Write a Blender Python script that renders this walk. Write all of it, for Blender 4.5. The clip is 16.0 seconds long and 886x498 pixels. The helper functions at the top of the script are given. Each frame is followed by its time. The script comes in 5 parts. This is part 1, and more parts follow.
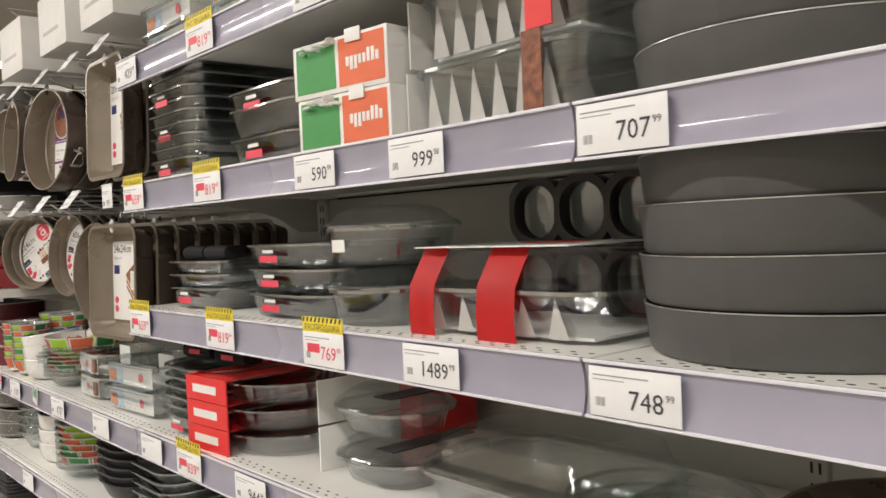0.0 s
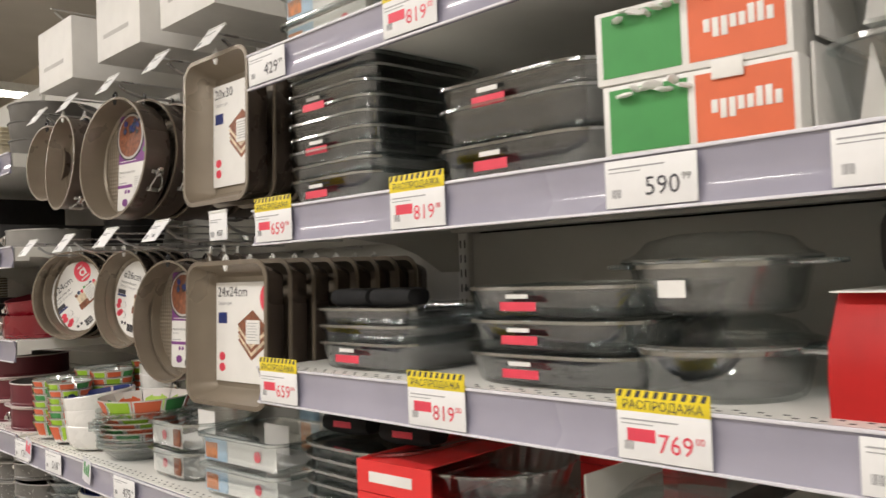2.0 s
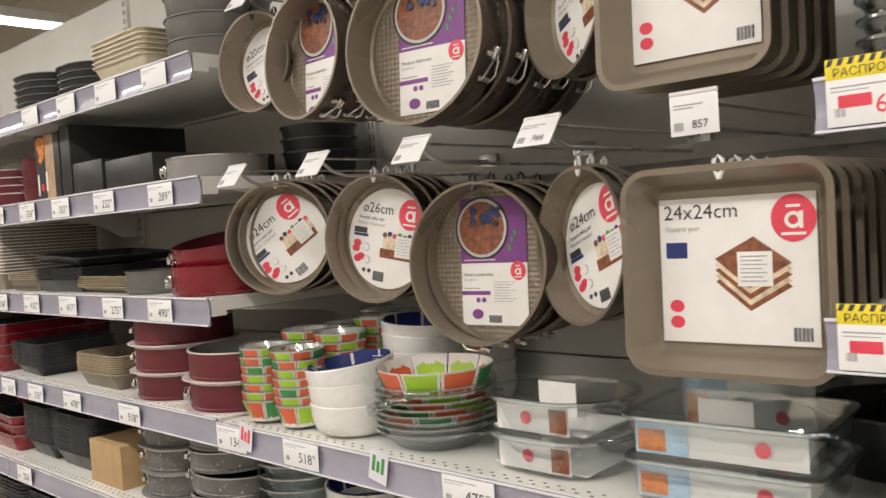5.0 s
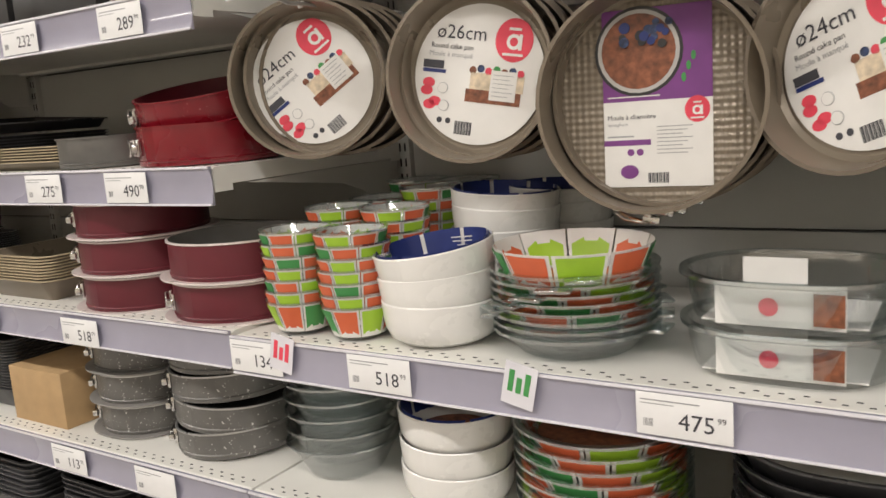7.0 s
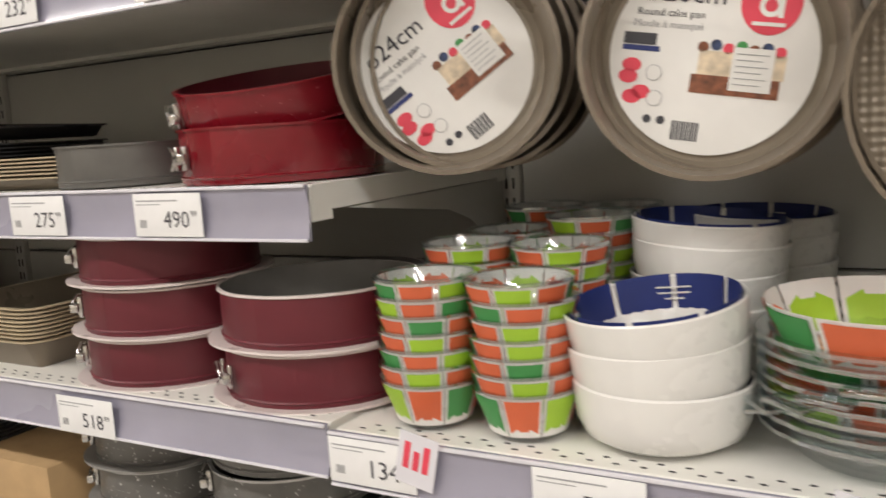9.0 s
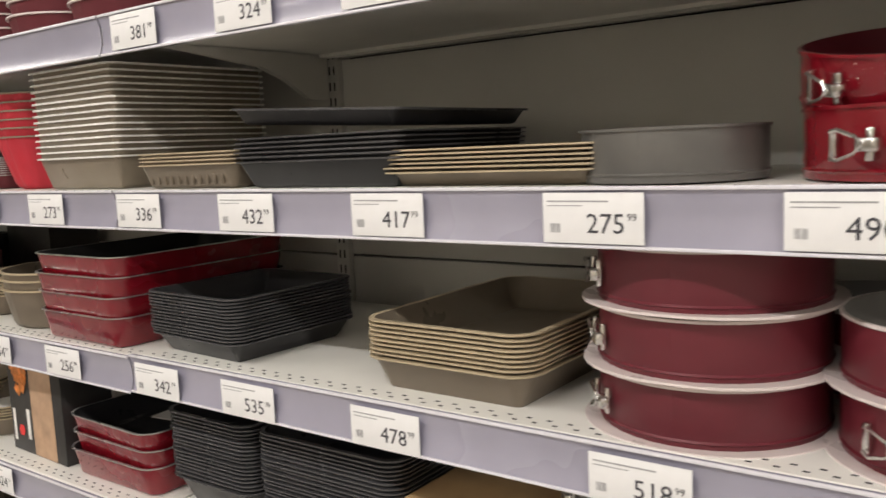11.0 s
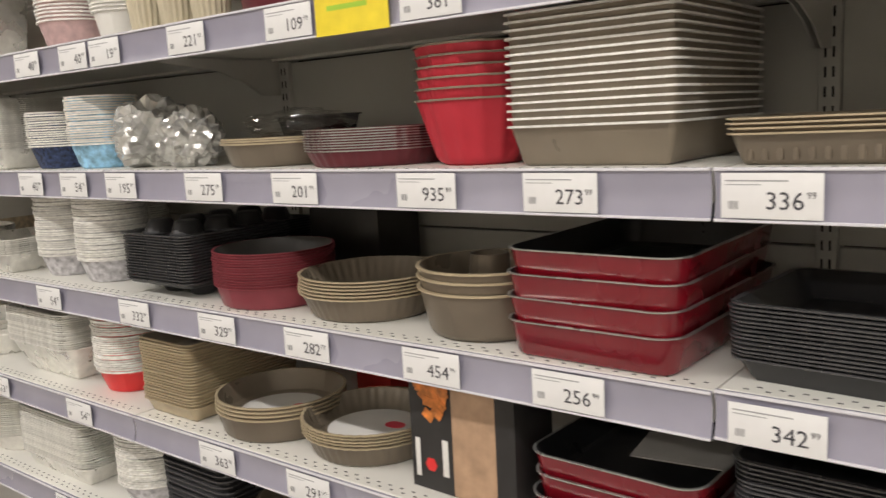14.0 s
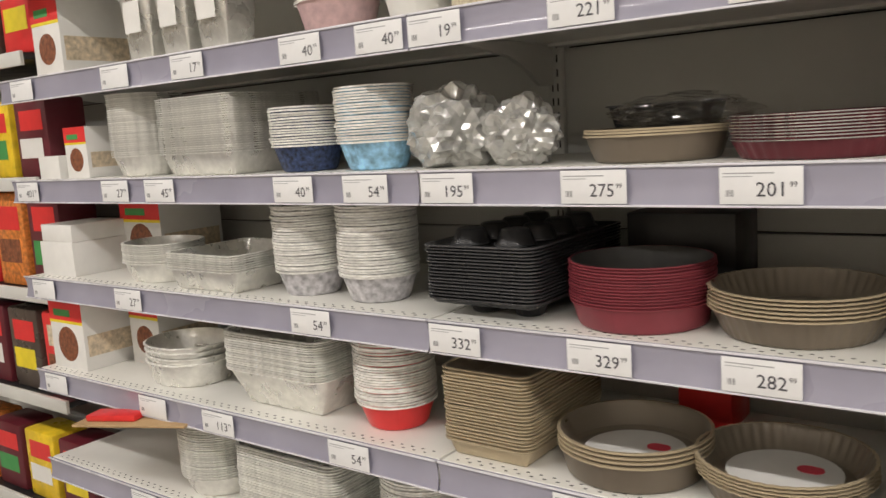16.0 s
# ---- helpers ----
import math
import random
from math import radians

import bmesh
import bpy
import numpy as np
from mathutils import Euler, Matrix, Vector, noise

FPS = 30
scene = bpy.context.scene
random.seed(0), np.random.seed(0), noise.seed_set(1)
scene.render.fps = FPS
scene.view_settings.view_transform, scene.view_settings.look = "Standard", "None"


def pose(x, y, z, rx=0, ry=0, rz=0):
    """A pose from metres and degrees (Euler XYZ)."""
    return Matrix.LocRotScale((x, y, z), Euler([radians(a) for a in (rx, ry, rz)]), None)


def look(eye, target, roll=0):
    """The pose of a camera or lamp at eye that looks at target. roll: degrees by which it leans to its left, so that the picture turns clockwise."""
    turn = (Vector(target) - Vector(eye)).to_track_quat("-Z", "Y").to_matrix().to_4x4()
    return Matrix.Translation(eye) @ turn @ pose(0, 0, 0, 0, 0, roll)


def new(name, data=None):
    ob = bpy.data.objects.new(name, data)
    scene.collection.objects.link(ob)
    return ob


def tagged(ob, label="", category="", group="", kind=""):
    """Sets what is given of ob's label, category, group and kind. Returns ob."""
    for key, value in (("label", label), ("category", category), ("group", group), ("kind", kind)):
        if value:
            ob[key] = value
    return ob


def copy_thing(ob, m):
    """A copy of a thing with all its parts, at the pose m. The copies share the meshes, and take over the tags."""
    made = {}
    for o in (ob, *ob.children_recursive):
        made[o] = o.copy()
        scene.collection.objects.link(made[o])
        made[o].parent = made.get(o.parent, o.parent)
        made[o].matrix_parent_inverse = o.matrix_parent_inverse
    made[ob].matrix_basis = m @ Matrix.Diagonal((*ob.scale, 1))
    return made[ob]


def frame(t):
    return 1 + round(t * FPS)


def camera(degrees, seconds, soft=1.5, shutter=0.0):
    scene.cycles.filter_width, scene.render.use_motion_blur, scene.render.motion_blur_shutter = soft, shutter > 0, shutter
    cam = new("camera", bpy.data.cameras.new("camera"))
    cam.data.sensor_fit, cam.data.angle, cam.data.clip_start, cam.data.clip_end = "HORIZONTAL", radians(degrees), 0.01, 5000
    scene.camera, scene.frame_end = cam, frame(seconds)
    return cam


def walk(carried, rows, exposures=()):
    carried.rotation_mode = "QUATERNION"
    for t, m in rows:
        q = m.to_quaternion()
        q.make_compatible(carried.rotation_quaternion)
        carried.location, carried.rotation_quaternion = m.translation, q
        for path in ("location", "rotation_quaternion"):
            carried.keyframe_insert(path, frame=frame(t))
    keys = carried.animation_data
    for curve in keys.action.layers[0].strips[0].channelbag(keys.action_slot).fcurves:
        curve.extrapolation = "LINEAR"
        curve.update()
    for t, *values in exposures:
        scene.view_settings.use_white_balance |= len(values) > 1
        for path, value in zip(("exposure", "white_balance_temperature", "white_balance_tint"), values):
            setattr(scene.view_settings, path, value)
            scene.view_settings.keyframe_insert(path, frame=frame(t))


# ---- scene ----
cam = camera(55.8, 16.0, shutter=0.25)
PATH = [
    (0, (0.939, -0.659, 1.557), (-0.572, 0.65, 1.507), -2.5),
    (0.5, (0.823, -0.669, 1.55), (-0.672, 0.66, 1.542), -2.3),
    (1, (0.677, -0.645, 1.557), (-0.799, 0.704, 1.585), -2.3),
    (1.5, (0.534, -0.657, 1.556), (-0.921, 0.714, 1.606), -2.2),
    (2, (0.37, -0.741, 1.565), (-1.067, 0.649, 1.617), -2.2),
    (2.5, (0.247, -0.802, 1.56), (-1.187, 0.593, 1.596), -2.1),
    (3, (0.076, -0.801, 1.546), (-1.355, 0.597, 1.563), -1.9),
    (3.5, (-0.088, -0.784, 1.543), (-1.518, 0.614, 1.536), -2.3),
    (4, (-0.236, -0.819, 1.537), (-1.652, 0.593, 1.51), -2.9),
    (4.5, (-0.383, -0.896, 1.558), (-1.776, 0.539, 1.511), -3.5),
    (5, (-0.525, -0.941, 1.553), (-1.886, 0.523, 1.482), -3.7),
    (7.5, (-1.225, -0.782, 1.471), (-2.237, 0.903, 1.106), -4.2),
    (8, (-1.312, -0.675, 1.466), (-2.271, 1.045, 1.118), -3.9),
    (8.5, (-1.373, -0.646, 1.471), (-2.32, 1.08, 1.124), -3.6),
    (9, (-1.541, -0.676, 1.466), (-2.512, 1.05, 1.183), -3.6),
    (9.5, (-1.69, -0.7, 1.456), (-2.751, 0.988, 1.294), -2.4),
    (10, (-1.848, -0.692, 1.473), (-2.959, 0.962, 1.305), -2.4),
    (12.5, (-2.553, -0.819, 1.454), (-3.773, 0.723, 1.087), -2.9),
    (13, (-2.692, -0.799, 1.459), (-3.918, 0.738, 1.09), -3.1),
    (13.5, (-2.803, -0.82, 1.467), (-4.041, 0.711, 1.112), -2.8),
    (14, (-2.952, -0.912, 1.49), (-4.178, 0.637, 1.179), -3.0),
    (14.5, (-3.1, -0.983, 1.481), (-4.332, 0.564, 1.187), -3.1),
    (15, (-3.306, -0.978, 1.483), (-4.547, 0.565, 1.202), -3.2),
    (15.5, (-3.478, -1.024, 1.477), (-4.722, 0.52, 1.216), -3.1),
    (16, (-3.649, -1.119, 1.49), (-4.834, 0.466, 1.202), -3.6),
]
walk(cam, [(t, look(eye, target, roll)) for t, eye, target, roll in PATH], exposures=[(0, -0.48), (13, -0.5), (15, -0.66), (16, -0.66)])

# ---- light ----
scene.cycles.transparent_max_bounces = 48
world = bpy.data.worlds.new("world")
scene.world = world
world.use_nodes = True
world.node_tree.nodes["Background"].inputs[0].default_value = (1.0, 0.95, 0.88, 1)
world.node_tree.nodes["Background"].inputs[1].default_value = 0.16
LAMP_Z, LAMP_Y = 3.05, -1.62
LAMP_WATTS = 51


def area_lamp(x, y, z, sx, sy, watts):
    data = bpy.data.lights.new("tube_light", "AREA")
    data.shape, data.size, data.size_y, data.energy = "RECTANGLE", sx, sy, watts
    data.color = (1.0, 0.94, 0.895)
    ob = new("tube_light", data)
    ob.location = (x, y, z)
    return ob


# ---- materials ----
def mat(name, color, rough=0.5, metal=0.0, vary=0.08, scale=30.0, bump=0.0, bscale=200.0, coat=0.0, rand=0.0, rvar=0.1):
    m = bpy.data.materials.new(name)
    m.use_nodes = True
    nt = m.node_tree
    b = nt.nodes["Principled BSDF"]
    b.inputs["Metallic"].default_value = metal
    b.inputs["Coat Weight"].default_value = coat
    tc = nt.nodes.new("ShaderNodeTexCoord")
    n1 = nt.nodes.new("ShaderNodeTexNoise")
    n1.inputs["Scale"].default_value = scale
    n1.inputs["Detail"].default_value = 6
    nt.links.new(tc.outputs["Object"], n1.inputs["Vector"])
    ramp = nt.nodes.new("ShaderNodeMapRange")
    ramp.inputs["From Min"].default_value, ramp.inputs["From Max"].default_value = 0.3, 0.7
    ramp.inputs["To Min"].default_value, ramp.inputs["To Max"].default_value = 1 - vary, 1 + vary
    nt.links.new(n1.outputs["Fac"], ramp.inputs["Value"])
    hsv = nt.nodes.new("ShaderNodeHueSaturation")
    hsv.inputs["Color"].default_value = (*color, 1)
    last = ramp.outputs["Result"]
    if rand:
        oi = nt.nodes.new("ShaderNodeObjectInfo")
        r2 = nt.nodes.new("ShaderNodeMapRange")
        r2.inputs["To Min"].default_value, r2.inputs["To Max"].default_value = 1 - rand, 1 + rand
        nt.links.new(oi.outputs["Random"], r2.inputs["Value"])
        mul = nt.nodes.new("ShaderNodeMath")
        mul.operation = "MULTIPLY"
        nt.links.new(last, mul.inputs[0])
        nt.links.new(r2.outputs["Result"], mul.inputs[1])
        last = mul.outputs[0]
    nt.links.new(last, hsv.inputs["Value"])
    nt.links.new(hsv.outputs["Color"], b.inputs["Base Color"])
    n2 = nt.nodes.new("ShaderNodeTexNoise")
    n2.inputs["Scale"].default_value = scale * 0.37
    n2.inputs["Detail"].default_value = 4
    nt.links.new(tc.outputs["Object"], n2.inputs["Vector"])
    rr = nt.nodes.new("ShaderNodeMapRange")
    rr.inputs["From Min"].default_value, rr.inputs["From Max"].default_value = 0.3, 0.7
    rr.inputs["To Min"].default_value, rr.inputs["To Max"].default_value = max(0.02, rough - rvar), min(1, rough + rvar)
    nt.links.new(n2.outputs["Fac"], rr.inputs["Value"])
    nt.links.new(rr.outputs["Result"], b.inputs["Roughness"])
    if bump:
        n3 = nt.nodes.new("ShaderNodeTexNoise")
        n3.inputs["Scale"].default_value = bscale
        n3.inputs["Detail"].default_value = 3
        nt.links.new(tc.outputs["Object"], n3.inputs["Vector"])
        bp = nt.nodes.new("ShaderNodeBump")
        bp.inputs["Strength"].default_value, bp.inputs["Distance"].default_value = bump, 0.002
        nt.links.new(n3.outputs["Fac"], bp.inputs["Height"])
        nt.links.new(bp.outputs["Normal"], b.inputs["Normal"])
    return m


def thin_glass(name, tint, gloss=0.06, rough=0.02):
    m = bpy.data.materials.new(name)
    m.use_nodes = True
    nt = m.node_tree
    nt.nodes.clear()
    out = nt.nodes.new("ShaderNodeOutputMaterial")
    tr = nt.nodes.new("ShaderNodeBsdfTransparent")
    tr.inputs["Color"].default_value = (*tint, 1)
    gl = nt.nodes.new("ShaderNodeBsdfGlossy")
    gl.inputs["Roughness"].default_value = rough
    lw = nt.nodes.new("ShaderNodeLayerWeight")
    pw = nt.nodes.new("ShaderNodeMath")
    pw.operation, pw.inputs[1].default_value = "POWER", 4.0
    fr = nt.nodes.new("ShaderNodeMapRange")
    fr.inputs["To Min"].default_value, fr.inputs["To Max"].default_value = gloss, 0.75
    nt.links.new(lw.outputs["Facing"], pw.inputs[0])
    nt.links.new(pw.outputs[0], fr.inputs["Value"])
    tc = nt.nodes.new("ShaderNodeTexCoord")
    no = nt.nodes.new("ShaderNodeTexNoise")
    no.inputs["Scale"].default_value = 35
    bp = nt.nodes.new("ShaderNodeBump")
    bp.inputs["Strength"].default_value, bp.inputs["Distance"].default_value = 0.25, 0.002
    nt.links.new(tc.outputs["Object"], no.inputs["Vector"])
    nt.links.new(no.outputs["Fac"], bp.inputs["Height"])
    nt.links.new(bp.outputs["Normal"], gl.inputs["Normal"])
    mix = nt.nodes.new("ShaderNodeMixShader")
    nt.links.new(fr.outputs["Result"], mix.inputs["Fac"])
    nt.links.new(tr.outputs[0], mix.inputs[1])
    nt.links.new(gl.outputs[0], mix.inputs[2])
    nt.links.new(mix.outputs[0], out.inputs["Surface"])
    return m


def glow(name, color, strength):
    m = bpy.data.materials.new(name)
    m.use_nodes = True
    b = m.node_tree.nodes["Principled BSDF"]
    b.inputs["Emission Color"].default_value = (*color, 1)
    b.inputs["Emission Strength"].default_value = strength
    return m


M = {}
M["deck"] = mat("shelf_enamel", (0.82, 0.81, 0.76), 0.4, vary=0.04, scale=9, bump=0.05)
M["panel"] = mat("panel_enamel", (0.62, 0.615, 0.58), 0.5, vary=0.05, scale=4, bump=0.04)
M["seam"] = mat("dark_gap", (0.02, 0.02, 0.02), 0.8)
M["strip"] = mat("price_rail_plastic", (0.34, 0.33, 0.41), 0.2, vary=0.10, scale=6, coat=0.8, rvar=0.12)
M["strip_edge"] = mat("rail_edge_plastic", (0.72, 0.71, 0.76), 0.25, vary=0.03)
M["paper"] = mat("tag_paper", (0.82, 0.82, 0.82), 0.55, vary=0.02, scale=60)
M["ink"] = mat("tag_ink", (0.05, 0.05, 0.06), 0.6)
M["ink_grey"] = mat("tag_ink_grey", (0.35, 0.35, 0.36), 0.6)
M["red_ink"] = mat("sale_red_ink", (0.75, 0.06, 0.10), 0.5)
M["yellow"] = mat("sale_yellow", (0.85, 0.68, 0.03), 0.45)
M["wire"] = mat("zinc_wire", (0.62, 0.62, 0.62), 0.3, metal=0.85, vary=0.05)
M["clip"] = mat("clip_plastic", (0.75, 0.75, 0.72), 0.4)
M["black_plastic"] = mat("black_plastic", (0.015, 0.015, 0.016), 0.35)
M["grey_pan"] = mat("grey_coating", (0.085, 0.083, 0.08), 0.45, vary=0.06, bump=0.05, bscale=600)
M["grey_rim"] = mat("bare_rim", (0.55, 0.55, 0.54), 0.3, metal=0.8)
M["taupe"] = mat("taupe_nonstick", (0.20, 0.165, 0.125), 0.34, metal=0.35, vary=0.07, scale=14, bump=0.05, bscale=500, rand=0.05)
M["taupe_in"] = mat("taupe_inside", (0.25, 0.21, 0.16), 0.34, metal=0.25, vary=0.06, scale=18, bump=0.05, bscale=400)
M["taupe_dark"] = mat("brown_coating", (0.11, 0.085, 0.07), 0.3, metal=0.4, vary=0.08, rand=0.08)
M["beige"] = mat("beige_edge", (0.52, 0.43, 0.29), 0.4, metal=0.2, vary=0.06, rand=0.06)
M["ivory"] = mat("ivory_tin", (0.62, 0.56, 0.42), 0.4, vary=0.06, rand=0.05)
M["black_tray"] = mat("black_nonstick", (0.022, 0.022, 0.024), 0.36, vary=0.1, bump=0.04, rand=0.15)
M["black_rim"] = mat("black_rim", (0.09, 0.09, 0.095), 0.3, metal=0.4, rand=0.15)
M["red"] = mat("red_enamel", (0.20, 0.006, 0.014), 0.24, vary=0.08, scale=20, coat=0.35, rand=0.06)
M["red_bright"] = mat("red_silicone", (0.52, 0.025, 0.045), 0.5, vary=0.08, scale=16, bump=0.1, bscale=60, rand=0.05)
M["burgundy"] = mat("burgundy_enamel", (0.125, 0.016, 0.025), 0.4, vary=0.07, scale=18, rand=0.07)
M["burg_mid"] = mat("raspberry_coating", (0.24, 0.04, 0.055), 0.42, vary=0.08, rand=0.08)
M["rim_white"] = mat("pale_rim", (0.72, 0.64, 0.62), 0.35, vary=0.03)
M["grey_in"] = mat("grey_inside", (0.26, 0.25, 0.235), 0.45, vary=0.06, bump=0.04)
M["grey_mid"] = mat("grey_steel_coating", (0.15, 0.145, 0.135), 0.4, metal=0.3, vary=0.1, scale=25, bump=0.06)
M["chrome"] = mat("clasp_steel", (0.68, 0.67, 0.65), 0.22, metal=1.0, vary=0.05)
M["foil"] = mat("aluminium_foil", (0.80, 0.79, 0.75), 0.30, metal=0.75, vary=0.10, scale=50, bump=0.6, bscale=90, rand=0.06)
# rims painted whiter than the foil walls, for edges that catch light
M["foil_fine"] = mat("aluminium_lit_edges", (0.86, 0.85, 0.81), 0.42, metal=0.2, vary=0.18, scale=80, bump=0.4, bscale=160, rand=0.12)
M["porcelain"] = mat("white_porcelain", (0.80, 0.79, 0.76), 0.22, vary=0.02, coat=0.3)
M["navy"] = mat("navy_card", (0.015, 0.03, 0.16), 0.45, vary=0.08)
M["green"] = mat("green_card", (0.06, 0.30, 0.08), 0.45, vary=0.05)
M["lime"] = mat("lime_card", (0.38, 0.62, 0.04), 0.45, vary=0.05)
M["orange"] = mat("orange_card", (0.72, 0.15, 0.06), 0.45, vary=0.05)
M["card_white"] = mat("white_card", (0.80, 0.79, 0.76), 0.5, vary=0.03, scale=25, bump=0.05)
M["card_grey"] = mat("grey_card", (0.52, 0.51, 0.49), 0.7, vary=0.06)
M["card_red"] = mat("red_card", (0.76, 0.035, 0.035), 0.4, vary=0.05)
M["purple"] = mat("purple_card", (0.20, 0.05, 0.24), 0.45, vary=0.08)
M["blue_card"] = mat("pale_blue_card", (0.42, 0.60, 0.76), 0.4, vary=0.12, scale=22)
M["food_brown"] = mat("printed_food_brown", (0.22, 0.075, 0.035), 0.45, vary=0.5, scale=90)
M["food_orange"] = mat("printed_food_orange", (0.62, 0.20, 0.04), 0.45, vary=0.45, scale=70)
M["food_cream"] = mat("printed_food_cream", (0.66, 0.55, 0.40), 0.45, vary=0.3, scale=80)
M["black_card"] = mat("black_card", (0.025, 0.024, 0.024), 0.4, vary=0.2)
M["wood_card"] = mat("printed_wood", (0.46, 0.30, 0.19), 0.45, vary=0.2, scale=30)
M["cardboard"] = mat("cardboard", (0.45, 0.30, 0.15), 0.75, vary=0.07, scale=30, bump=0.1)
M["glass"] = thin_glass("clear_glass", (0.975, 0.99, 0.992), 0.14)
M["glass_edge"] = thin_glass("glass_rim", (0.86, 0.95, 0.96), 0.48, 0.10)
M["glass_dark"] = thin_glass("grey_glass", (0.84, 0.86, 0.86), 0.16, 0.04)
M["glass_smoke"] = thin_glass("smoke_fill", (0.70, 0.71, 0.72), 0.10, 0.10)
M["film"] = thin_glass("clear_film", (0.95, 0.95, 0.94), 0.10, 0.12)
M["blue_print"] = mat("blue_print", (0.30, 0.55, 0.75), 0.5, vary=0.5, scale=60)
M["navy_print"] = mat("navy_floral", (0.03, 0.05, 0.12), 0.5, vary=0.9, scale=120)
M["grey_print"] = mat("grey_floral", (0.52, 0.51, 0.53), 0.5, vary=0.45, scale=70)
M["pink_print"] = mat("pink_print", (0.58, 0.40, 0.40), 0.5, vary=0.15, scale=60)
M["wall"] = mat("cream_wall_paint", (0.66, 0.61, 0.52), 0.7, vary=0.04, scale=2, bump=0.1)
M["ceiling"] = mat("ceiling_paint", (0.60, 0.57, 0.52), 0.8, vary=0.05, scale=2)
M["floor"] = mat("floor_tile", (0.45, 0.43, 0.40), 0.3, vary=0.08, scale=5)
M["tube"] = glow("tube_glow", (1.0, 0.95, 0.85), 12.0)
M["fabric"] = mat("black_fabric", (0.012, 0.012, 0.013), 0.9, bump=0.3)
M["yellow_pack"] = mat("yellow_pack", (0.80, 0.55, 0.03), 0.3, vary=0.2, scale=25)
M["cling"] = mat("crumpled_wrap", (0.55, 0.55, 0.53), 0.14, vary=0.3, scale=40, metal=0.55, bump=0.8, bscale=45)


def speckle(name, base, flake, size=240.0, amount=0.66, **kw):
    """Enamel with pale flecks and finger marks."""
    m = mat(name, base, **kw)
    nt = m.node_tree
    b = nt.nodes["Principled BSDF"]
    under = b.inputs["Base Color"].links[0].from_socket
    tc = nt.nodes.new("ShaderNodeTexCoord")
    no = nt.nodes.new("ShaderNodeTexNoise")
    no.inputs["Scale"].default_value, no.inputs["Detail"].default_value = size, 1.0
    nt.links.new(tc.outputs["Object"], no.inputs["Vector"])
    mr = nt.nodes.new("ShaderNodeMapRange")
    mr.inputs["From Min"].default_value, mr.inputs["From Max"].default_value = amount, amount + 0.03
    nt.links.new(no.outputs["Fac"], mr.inputs["Value"])
    mx = nt.nodes.new("ShaderNodeMixRGB")
    mx.inputs["Color2"].default_value = (*flake, 1)
    nt.links.new(mr.outputs["Result"], mx.inputs["Fac"])
    nt.links.new(under, mx.inputs["Color1"])
    nt.links.new(mx.outputs["Color"], b.inputs["Base Color"])
    return m


M["grey_speck"] = speckle("speckled_grey_enamel", (0.15, 0.145, 0.135), (0.62, 0.61, 0.58), 210, 0.69, rough=0.36, metal=0.2, vary=0.1)
M["red_speck"] = speckle("scuffed_red_enamel", (0.20, 0.006, 0.014), (0.50, 0.22, 0.22), 260, 0.73, rough=0.26, vary=0.08, coat=0.3)


def waffle():
    """Pressed pyramid relief of a springform base, 9 mm pitch."""
    m = mat("waffle_steel", (0.25, 0.21, 0.16), 0.34, metal=0.25, vary=0.06, scale=18)
    nt = m.node_tree
    tc = nt.nodes.new("ShaderNodeTexCoord")
    add = nt.nodes.new("ShaderNodeMath")
    add.operation = "ADD"
    for k, axis in enumerate("XZ"):
        w = nt.nodes.new("ShaderNodeTexWave")
        w.bands_direction = axis
        w.inputs["Scale"].default_value = 35.0
        nt.links.new(tc.outputs["Object"], w.inputs["Vector"])
        nt.links.new(w.outputs["Fac"], add.inputs[k])
    bp = nt.nodes.new("ShaderNodeBump")
    bp.inputs["Strength"].default_value, bp.inputs["Distance"].default_value = 0.6, 0.0016
    nt.links.new(add.outputs[0], bp.inputs["Height"])
    nt.links.new(bp.outputs["Normal"], nt.nodes["Principled BSDF"].inputs["Normal"])
    return m


M["waffle"] = waffle()


# ---- mesh helpers ----
def mesh_of(name, bm, mats, smooth=True):
    me = bpy.data.meshes.new(name)
    bmesh.ops.recalc_face_normals(bm, faces=bm.faces)
    bm.to_mesh(me)
    bm.free()
    for m in (mats if isinstance(mats, (list, tuple)) else [mats]):
        me.materials.append(M[m])
    if smooth:
        me.shade_smooth()
        me.set_sharp_from_angle(angle=radians(35))
    return me


def part(name, bm, mats, parent, label=""):
    ob = new(name, bm if isinstance(bm, bpy.types.Mesh) else mesh_of(name, bm, mats))
    ob.parent = parent
    return tagged(ob, label)


def thing(name, at, label, category, group="", turn=0.0, data=None, tilt=(0, 0)):
    ob = new(name, data)
    ob.matrix_basis = pose(*at, tilt[0], tilt[1], turn)
    if data is None:
        ob.empty_display_size = 0.05
    return tagged(ob, label, category, group)


def bm_box(x0, x1, y0, y1, z0, z1, bevel=0.0, bm=None):
    bm = bm or bmesh.new()
    r = bmesh.ops.create_cube(bm, size=1, matrix=Matrix.LocRotScale(((x0 + x1) / 2, (y0 + y1) / 2, (z0 + z1) / 2), None, (x1 - x0, y1 - y0, z1 - z0)))
    if bevel:
        edges = list({e for v in r["verts"] for e in v.link_edges})
        bmesh.ops.bevel(bm, geom=edges, offset=bevel, segments=2, affect="EDGES", profile=0.5)
    return bm


